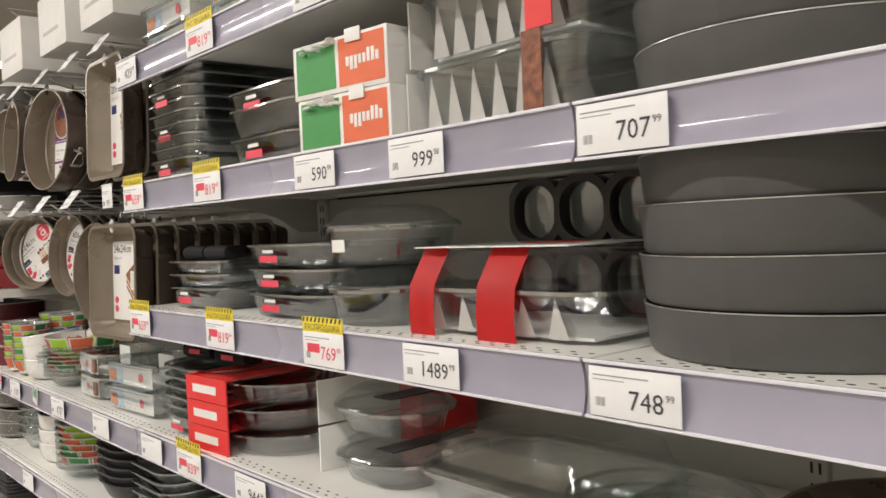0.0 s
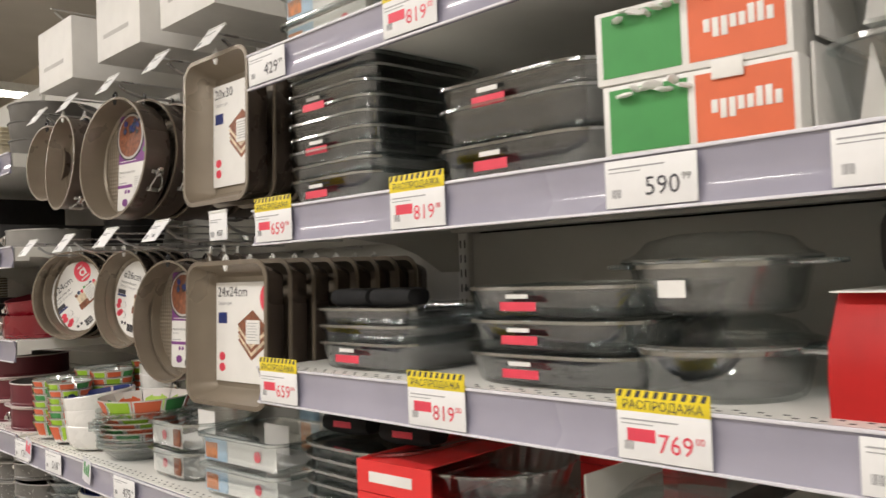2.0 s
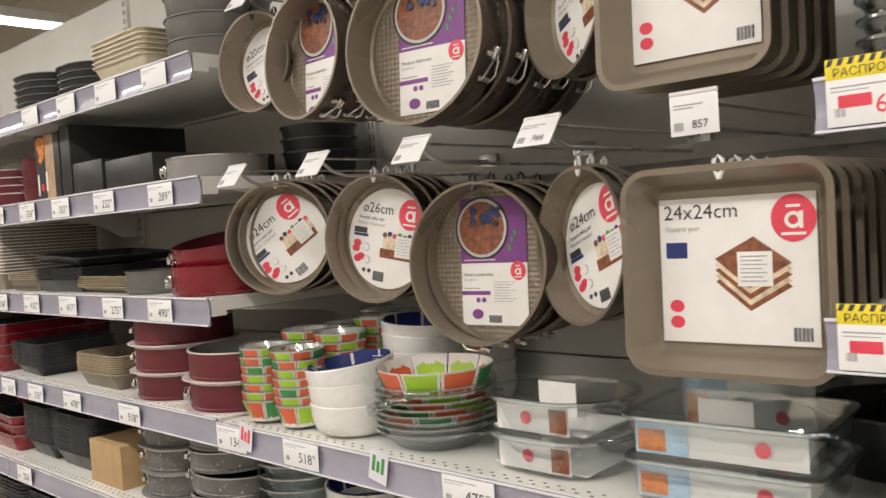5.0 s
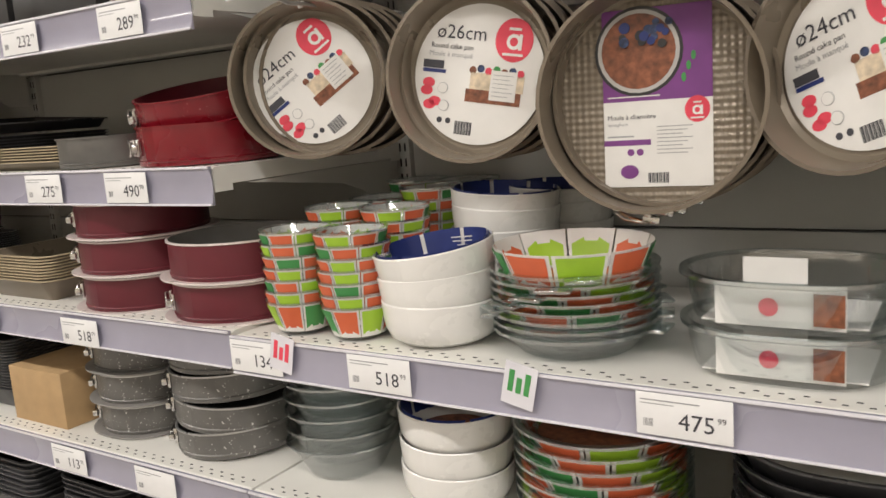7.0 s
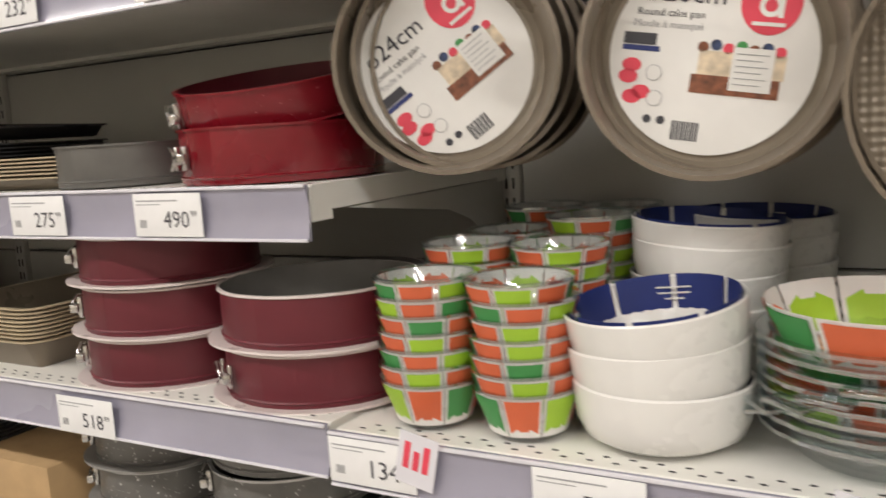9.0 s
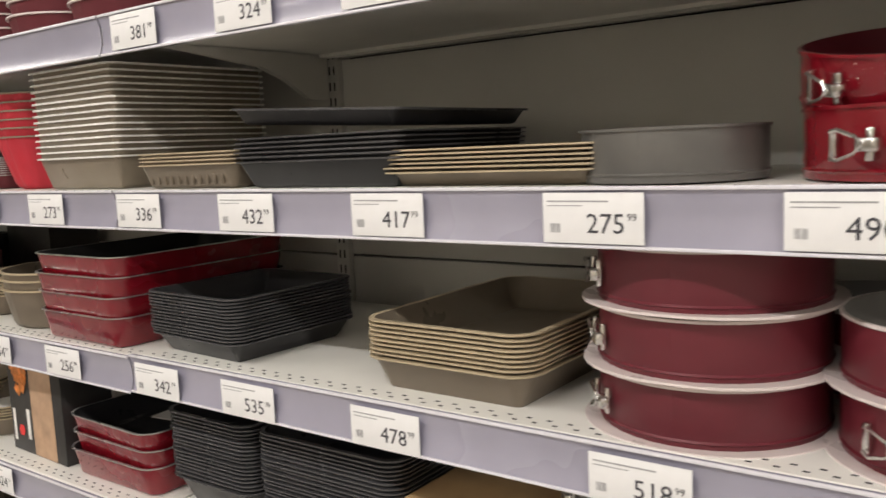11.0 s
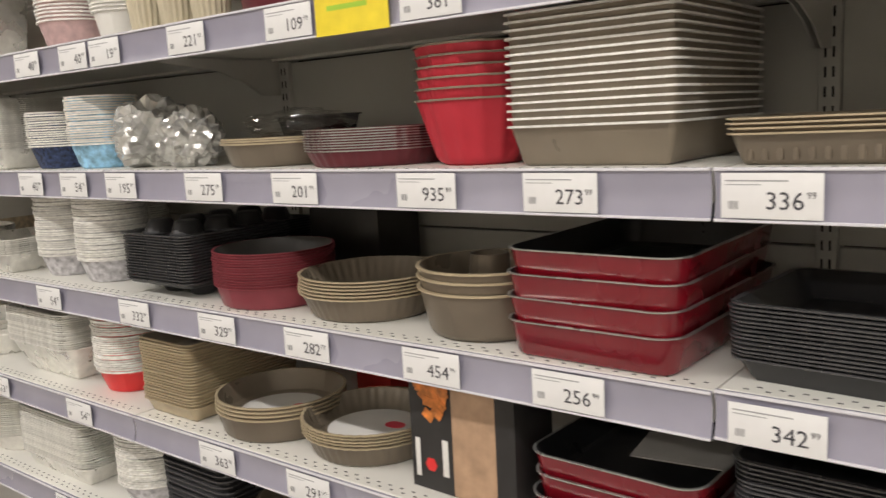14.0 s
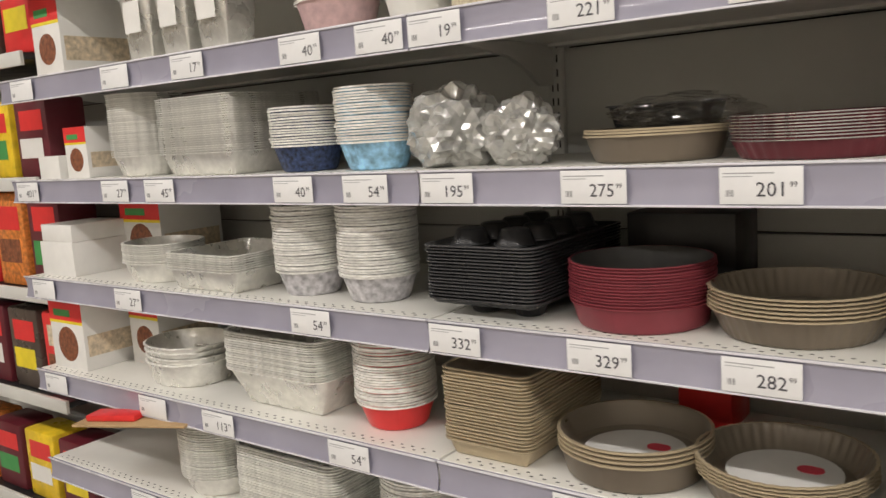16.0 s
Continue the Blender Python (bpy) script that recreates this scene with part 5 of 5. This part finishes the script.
# lower shelf
SPECK = ("grey_speck", "grey_rim", "grey_speck")
for i in range(4):
    springform(-2.25, 0.16, TOP["X"] + 0.052 * i, 0.115, 0.05, SPECK, 215, "grey speckled springform pan with steel clasp, stacked", "grey springforms", None, (0, (-3, 3, -2, 0)[i]))
for i in range(3):
    springform(-2.50, 0.16, TOP["X"] + 0.062 * i, 0.10, 0.06, SPECK, 215, "grey speckled springform pan with steel clasp, stacked", "grey springforms", "grey_in")
box_thing("cardboard_box", -2.80, -2.62, 0.04, 0.24, TOP["X"], 0.115, "cardboard", "plain brown cardboard box on the shelf", "box")
stack("loaf_tin", "black loaf tin in a tall stack", "baking tin", "black loaf tins", -2.94, 0.20, TOP["X"], 18, 0.0062, BLK, a=0.13, b=0.15, r=0.025, h=0.055, taper=0.025, rim=0.006, rim_h=0.0022)
stack("loaf_tin", "black loaf tin in a tall stack", "baking tin", "black loaf tins", -3.185, 0.20, TOP["X"], 18, 0.0062, BLK, a=0.096, b=0.15, r=0.025, h=0.055, taper=0.025, rim=0.006, rim_h=0.0022)
for x in (-2.93, -3.18):
    t = thing("paper_insert", (x, 0.22, TOP["X"] + 0.164), "food picture label lying in a black tin", "label", "food labels", 12)
    part("card", bm_box(-0.07, 0.07, -0.05, 0.05, 0, 0.0012), "food_orange", t)

# ==== bay with red loaf tins ====
def lattice_tray(x, y, z, last):
    t = thing("wire_tray", (x, y, z), "rectangular silvery lattice tray in a tall stack", "tray", "lattice trays")
    me = LIB.get("lattice_rim")
    if not me:
        me = LIB["lattice_rim"] = mesh_of("rim", vessel(0.119, 0.16, 0.012, 0.055, 0.014, 0.0012, 0.005, rim_h=0.003, n=3), ["taupe_in", "foil_fine", "card_grey"])
    part("rim", me, None, t)
    return t


for i in range(15):
    lattice_tray(-3.468, 0.205, TOP["C"] + i * 0.0105, i == 14)
stack("bundt_mould", "deep red silicone bundt mould in a stack", "baking mould", "red moulds", -3.692, 0.135, TOP["C"], 6, 0.0155, ("red_bright", "taupe_in", "red_bright"), a=0.098, b=0.098, r=0.098, h=0.098, taper=0.028, rim=0.003, flutes=16, depth=0.05, foot=0.014, rim_h=0.003)
stack("flan_tin", "shallow dark red fluted flan tin with bare rim, in a stack", "baking tin", "flan tins", -3.922, 0.15, TOP["C"], 9, 0.0042, ("burgundy", "grey_rim", "burgundy"), a=0.124, b=0.124, r=0.124, h=0.028, taper=0.012, rim=0.002, flutes=36, depth=0.02, rim_h=0.0016)
stack("round_tin", "round taupe cake tin", "baking tin", "taupe round tins", -4.165, 0.155, TOP["C"], 3, 0.004, TBEIGE, a=0.112, b=0.112, r=0.112, h=0.044, taper=0.014, n=9)


def crumple(name, x, y, z, size, seed, label, category, material="cling", count=26):
    """Crushed wrapping: many creased facets round a lump."""
    bm = bmesh.new()
    rn = random.Random(seed)
    bmesh.ops.create_icosphere(bm, subdivisions=4, radius=1.0)
    for v in bm.verts:
        p = v.co.normalized()
        k = 1 + 0.24 * noise.noise(p * 2.0 + Vector((seed, 0, 0))) + 0.22 * abs(noise.noise(p * 6.5 + Vector((0, seed, 0)))) + 0.20 * noise.noise(p * 17) + 0.10 * noise.noise(p * 31)
        v.co = Vector((p.x * size[0], p.y * size[1], p.z * size[2])) * k
        v.co.z = max(v.co.z, -size[2] * 0.92)
    bmesh.ops.translate(bm, vec=(0, 0, size[2] * 0.92), verts=bm.verts)
    me = mesh_of(name, bm, material, False)
    return thing(name, (x, y, z), label, category, "", 0, me)


crumple("wrapped_parcel", -4.545, 0.13, TOP["C"], (0.085, 0.08, 0.072), 3, "bundle of small moulds crushed in glossy clear film", "bundle")
crumple("wrapped_parcel", -4.385, 0.11, TOP["C"], (0.062, 0.06, 0.058), 8, "smaller bundle in crumpled clear film", "bundle")
for i in range(3):
    t = thing("dark_mould", (-4.23 + 0.03 * i, 0.30 - 0.02 * i, TOP["C"] + 0.05), "dark pan wrapped in clear film lying on tins", "pan", "film wrapped pans")
    part("pan", vessel(0.07, 0.05, 0.02, 0.04, 0.01, 0.002, 0.005), list(BLK), t)
crumple("film_wrap", -4.13, 0.16, TOP["C"] + 0.052, (0.10, 0.08, 0.025), 5, "crumpled clear film over the tins", "film", "film")

REDLOAF = ("red", "grey_rim", "black_tray")
stack("red_loaf_tin", "deep red enamelled rectangular tin with black inside, stacked four high", "baking tin", "red tins", -3.458, 0.200, TOP["D"], 4, 0.033, REDLOAF, a=0.127, b=0.19, r=0.035, h=0.052, taper=0.010, rim=0.003, rim_h=0.0016, jitter=0.003)
stack("red_loaf_tin", "deep red enamelled rectangular tin with black inside, stacked three high", "baking tin", "red tins", -3.442, 0.215, TOP["X"], 3, 0.030, REDLOAF, a=0.128, b=0.18, r=0.035, h=0.052, taper=0.010, rim=0.003, rim_h=0.0016, jitter=0.003)
t = thing("leaflet", (-3.40, 0.20, TOP["X"] + 0.09), "white leaflet lying in a red tin", "leaflet", "", 8)
part("sheet", bm_box(-0.07, 0.07, -0.05, 0.05, 0, 0.0015), "card_grey", t)
for i, dz in enumerate((0, 0.018, 0.032)):
    t = thing("bundt_pan", (-3.686, 0.13, TOP["D"] + dz), "round taupe ring cake pan in a stack of three", "baking pan", "ring pans")
    part("pan", vessel(0.111, 0.111, 0.111, 0.075, 0.014, 0.002, 0.004, n=10, foot=0.012), list(TBEIGE), t)
    part("funnel", loft([(ring(0.036, 0.036, 0.036, 6), 0.004), (ring(0.030, 0.030, 0.030, 6), 0.088), (ring(0.027, 0.027, 0.027, 6), 0.088), (ring(0.032, 0.032, 0.032, 6), 0.006)]), "taupe_in", t)
stack("fluted_flan_tin", "round fluted taupe flan tin with beige rim, in a stack", "baking tin", "taupe flan tins", -3.950, 0.145, TOP["D"], 6, 0.0058, TBEIGE, a=0.126, b=0.126, r=0.126, h=0.044, taper=0.018, rim=0.004, flutes=44, depth=0.016, rim_h=0.0022)
stack("round_red_tin", "round raspberry red tin with dark inside, in a stack", "baking tin", "raspberry tins", -4.187, 0.128, TOP["D"], 14, 0.0048, ("burg_mid", "burg_mid", "grey_pan"), a=0.113, b=0.113, r=0.113, h=0.042, taper=0.010, rim=0.003, n=9, rim_h=0.0016)
stack("muffin_tray_edge", "black muffin tray in a tall stack", "baking tray", "muffin trays", -4.440, 0.20, TOP["D"] + 0.022, 17, 0.0058, ("black_tray", "black_rim", "black_tray"), a=0.110, b=0.17, r=0.02, h=0.012, taper=0.004, rim=0.004, rim_h=0.0022)
t = thing("muffin_tray", (-4.440, 0.20, TOP["D"] + 0.118), "black muffin tray with round cups, top of the stack", "baking tray", "muffin trays")
part("plate", vessel(0.110, 0.172, 0.02, 0.010, 0.004, 0.002, 0.005), list(BLK), t)
for ix in range(2):
    for iy in range(4):
        c = part("cup", vessel(0.034, 0.034, 0.034, 0.028, 0.008, 0.0015, 0.003, n=5), list(BLK), t)
        c.matrix_basis = pose(-0.046 + 0.092 * ix, -0.115 + 0.077 * iy, 0.034, 180)
for ix in range(2):
    t = thing("muffin_tray", (-4.47 + 0.09 * ix, 0.10, TOP["D"]), "lowest muffin tray cup standing on the shelf", "baking tray", "muffin trays")
    part("cup", vessel(0.034, 0.034, 0.034, 0.028, 0.008, 0.0015, 0.003, n=5), list(BLK), t)
box_thing("dark_carton", -4.30, -4.10, 0.33, 0.46, TOP["D"], 0.15, "black_card", "dark carton at the back of the shelf", "box")

picture_box(-3.80, -3.595, TOP["X"], 0.200, -2)
def label_disc(x, y, z, r):
    t = thing("round_label", (x, y, z), "round white label with red mark lying in a tin", "label", "round labels")
    part("card", loft([(ring(r, r, r, 8), 0), (ring(r, r, r, 8), 0.001)]), "card_white", t)
    m = part("red_mark", loft([(ring(0.02, 0.014, 0.014, 6), 0.0012), (ring(0.02, 0.014, 0.014, 6), 0.002)]), "red_ink", t)
    m.location = (r * 0.4, 0.02, 0)
    return t


stack("fluted_flan_tin", "round fluted taupe flan tin with beige rim, in a stack", "baking tin", "taupe flan tins", -3.975, 0.15, TOP["X"], 5, 0.0058, TBEIGE, a=0.128, b=0.128, r=0.128, h=0.042, taper=0.016, rim=0.004, flutes=44, depth=0.016, rim_h=0.0022)
label_disc(-3.975, 0.15, TOP["X"] + 0.034, 0.085)
stack("round_tin", "round taupe cake tin with beige rim, in a stack", "baking tin", "taupe round tins", -4.212, 0.138, TOP["X"], 4, 0.0075, TBEIGE, a=0.125, b=0.125, r=0.125, h=0.05, taper=0.010, rim=0.004, n=10)
label_disc(-4.212, 0.138, TOP["X"] + 0.031, 0.085)
stack("square_tin", "small beige loaf tin in a tall stack", "baking tin", "beige loaf tins", -4.442, 0.17, TOP["X"], 22, 0.0062, ("beige", "beige", "taupe_in"), a=0.088, b=0.14, r=0.02, h=0.034, taper=0.012, rim=0.005, rim_h=0.002)
box_thing("red_carton", -4.22, -4.12, 0.36, 0.47, TOP["X"], 0.14, "card_red", "red carton at the back of the shelf", "box", "red cartons")
# lower and upper shelves
for x, n in ((-4.40, 10), (-4.16, 5), (-3.90, 6), (-3.62, 7)):
    stack("dark_round_tin", "round dark tin in a stack on the low shelf", "baking tin", "dark round tins", x, 0.15, TOP["L"], n, 0.012, BLK if n > 9 else ("taupe_dark", "taupe", "taupe_in"), a=0.11, b=0.11, r=0.11 if n < 9 else 0.03, h=0.06, taper=0.012, n=8)
for x in (-3.45, -3.2, -2.9, -2.6, -2.3):
    stack("loaf_tin", "black tin in a stack on the low shelf", "baking tin", "black loaf tins", x, 0.18, TOP["L"], 8, 0.012, BLK, a=0.1, b=0.13, r=0.03, h=0.06, taper=0.012)
stack("red_pan", "dark red pan on the upper shelf", "baking pan", "red pans", -4.08, 0.15, TOP["B"], 3, 0.03, ("burgundy", "burgundy", "burgundy"), a=0.11, b=0.11, r=0.11, h=0.05, taper=0.01, n=9)
for x in (-3.85, -3.62, -3.42):
    stack("red_pan", "dark red pan on the upper shelf", "baking pan", "red pans", x, 0.15, TOP["B"], 4, 0.025, ("burgundy", "rim_white", "burgundy"), a=0.10, b=0.10, r=0.10, h=0.05, taper=0.01, n=9)
for k in range(3):
    t = thing("cutter_pack", (-4.46 + 0.10 * k, 0.09, TOP["B"]), "pale pleated paper cases in a clear pack", "pack", "paper case packs")
    part("paper_case", vessel(0.042, 0.042, 0.042, 0.085, 0.010, 0.002, 0.003, flutes=20, depth=0.08), ["ivory", "card_white", "ivory"], t)

# ==== bay of aluminium moulds ====
def cup_stack(x, y, z, n, r, print_mat, pitch=0.0054, cup_h=0.055):
    me = pan_mesh("foil_cup", (print_mat, "foil_fine", "foil"), a=r, b=r, r=r, h=cup_h, taper=r * 0.22, rim=0.005, n=7, rim_h=0.0036)
    rn = random.Random(int(-x * 100))
    for i in range(n):
        thing("foil_cup", (x + rn.uniform(-0.0015, 0.0015), y + rn.uniform(-0.0015, 0.0015), z + i * pitch), "aluminium baking cup with printed sides, in a tall stack", "baking cup", "foil cups", rn.uniform(0, 40), me, (rn.uniform(-0.6, 0.6), rn.uniform(-0.6, 0.6)))


cup_stack(-4.715, 0.115, TOP["C"], 20, 0.072, "blue_print")
cup_stack(-4.90, 0.115, TOP["C"], 15, 0.072, "navy_print")
cup_stack(-4.735, 0.12, TOP["D"], 26, 0.076, "grey_print")
cup_stack(-4.925, 0.12, TOP["D"], 26, 0.072, "grey_print")
cup_stack(-4.72, 0.125, TOP["X"], 27, 0.078, "card_red")
cup_stack(-5.0, 0.36, TOP["D"], 28, 0.07, "grey_print")
cup_stack(-5.17, 0.36, TOP["D"], 24, 0.07, "foil")
cup_stack(-4.66, 0.13, TOP["L"], 22, 0.09, "grey_print")
stack("foil_tray", "rectangular aluminium tray in a tall stack", "foil tray", "foil trays", -5.157, 0.16, TOP["C"], 26, 0.0048, FOIL, a=0.124, b=0.13, r=0.012, h=0.05, taper=0.016, rim=0.007, rim_h=0.0018, n=3)
stack("foil_round", "round aluminium mould in a tall stack", "foil mould", "round foil moulds", -5.45, 0.12, TOP["C"], 30, 0.005, FOIL, a=0.085, b=0.085, r=0.085, h=0.05, taper=0.016, rim=0.006, flutes=24, depth=0.03, rim_h=0.002)
stack("foil_tray", "rectangular aluminium tray in a low stack", "foil tray", "foil trays", -5.175, 0.14, TOP["D"], 8, 0.005, FOIL, a=0.118, b=0.12, r=0.02, h=0.05, taper=0.016, rim=0.007, rim_h=0.002)
stack("foil_round", "oval aluminium mould in a stack", "foil mould", "round foil moulds", -5.44, 0.12, TOP["D"], 10, 0.005, FOIL, a=0.10, b=0.085, r=0.085, h=0.05, taper=0.016, rim=0.006, rim_h=0.002)
stack("foil_loaf", "deep aluminium loaf tray in a stack", "foil tray", "deep foil trays", -4.99, 0.16, TOP["X"], 17, 0.0052, FOIL, a=0.150, b=0.13, r=0.035, h=0.088, taper=0.04, rim=0.006, rim_h=0.002)
stack("foil_round", "wide round aluminium mould", "foil mould", "round foil moulds", -5.40, 0.14, TOP["X"], 4, 0.014, FOIL, a=0.115, b=0.10, r=0.10, h=0.06, taper=0.012, rim=0.004, n=9)
stack("foil_tray", "large aluminium tray in a tall stack", "foil tray", "large foil trays", -4.98, 0.20, TOP["L"], 20, 0.0062, FOIL, a=0.155, b=0.17, r=0.03, h=0.05, taper=0.02, rim=0.006, rim_h=0.002)
stack("foil_round", "round aluminium mould in a tall stack", "foil mould", "round foil moulds", -5.30, 0.13, TOP["L"], 24, 0.0058, FOIL, a=0.10, b=0.10, r=0.10, h=0.05, taper=0.016, rim=0.005, rim_h=0.002)
t = thing("cardboard_flap", (-5.45, 0.06, TOP["L"] + 0.19), "flattened brown cardboard sheet lying on foil moulds", "cardboard", "", 12, None, (3, -5))
part("sheet", bm_box(-0.17, 0.19, -0.12, 0.10, 0, 0.006, 0.001), "cardboard", t)
part("printed_pack", bm_box(-0.14, 0.02, -0.10, -0.05, 0.007, 0.022, 0.003), "card_red", t, "red printed pack lying on the sheet")
cup_stack(-4.60, 0.13, TOP["B"], 8, 0.068, "card_white", 0.008, 0.07)
cup_stack(-4.80, 0.13, TOP["B"], 8, 0.082, "pink_print", 0.008, 0.07)
for k in range(3):
    t = thing("foil_pack", (-5.36 + 0.13 * k, 0.10, TOP["B"]), "aluminium moulds in a clear upright pack with white label", "pack", "foil packs")
    part("mould", vessel(0.055, 0.05, 0.015, 0.15, 0.014, 0.002, 0.003), list(FOIL), t)
    patch(t, "label_card", "card_white", -0.03, 0.03, 0.07, 0.14, -0.052)


def food_box(x0, x1, y0, z, h, seed):
    t, w, d = box_thing("appliance_box", x0, x1, y0, y0 + 0.20, z, h, "card_white", "white and red carton with a mould picture", "box", "white and red cartons")
    patch(t, "red_panel", "card_red", -w, w, h * 0.70, h, -d)
    patch(t, "yellow_swoosh", "yellow", -w, w, h * 0.66, h * 0.70, -d)
    part("picture", disc(w * 0.6, -d, 0.0, h * 0.36, 20), "food_brown", t)
    patch(t, "green_mark", "green", -w * 0.7, w * 0.3, h * 0.76, h * 0.86, -d - 0.0006)
    part("side_print", bm_box(w, w + 0.0006, -d + 0.01, d - 0.01, h * 0.2, h * 0.5), "food_cream", t)
    return t


for x0, x1, y0, row, h in ((-5.80, -5.67, 0.05, "B", 0.20), (-5.73, -5.63, 0.06, "C", 0.13), (-5.74, -5.56, 0.20, "D", 0.19), (-5.88, -5.72, 0.04, "X", 0.19), (-5.69, -5.56, 0.16, "X", 0.19)):
    food_box(x0, x1, y0, TOP[row], h, 1)
box_thing("white_box", -5.85, -5.75, 0.05, 0.2, TOP["C"], 0.06, "card_white", "small plain white box", "box", "white boxes")
box_thing("white_box", -5.88, -5.72, 0.04, 0.2, TOP["D"], 0.09, "card_white", "plain white box with tucked lid", "box", "white boxes")
box_thing("white_box", -5.875, -5.725, 0.045, 0.2, TOP["D"] + 0.0905, 0.045, "card_white", "plain white box stacked on another", "box", "white boxes")

# ==== next bay with bright packages on darker shelves ====
for k, z in enumerate((0.42, 0.78, 1.10, 1.42, 1.76)):
    t = thing("dark_shelf", (-6.53, 0.30, z), "dark steel shelf of the next display", "shelf", "dark shelves")
    part("deck", bm_box(-0.60, 0.62, -0.22, 0.18, -0.02, 0.0, 0.003), "black_plastic", t)
    part("lip", bm_box(-0.60, 0.62, -0.232, -0.221, -0.035, 0.004, 0.002), "panel", t)
    for j in range(6):
        x = -7.05 + j * 0.2
        m = ["taupe_dark", "card_red", "food_orange", "burgundy", "yellow_pack", "burgundy"][(j + k * 2) % 6]
        h = 0.22 + 0.03 * ((j * 3 + k) % 3)
        b, w, d = box_thing("food_pack", x, x + 0.17, 0.10, 0.22, z, h, m, "brightly coloured food package on a dark shelf", "package", "food packages", 0, 0.01)
        patch(b, "label_panel", ["card_white", "yellow", "food_brown", "green"][(j + k) % 4], -w + 0.02, w - 0.03, h * 0.25, h * 0.5, -d)
        patch(b, "label_panel", "card_red" if m != "card_red" else "food_cream", -w + 0.03, w - 0.02, h * 0.6, h * 0.85, -d)
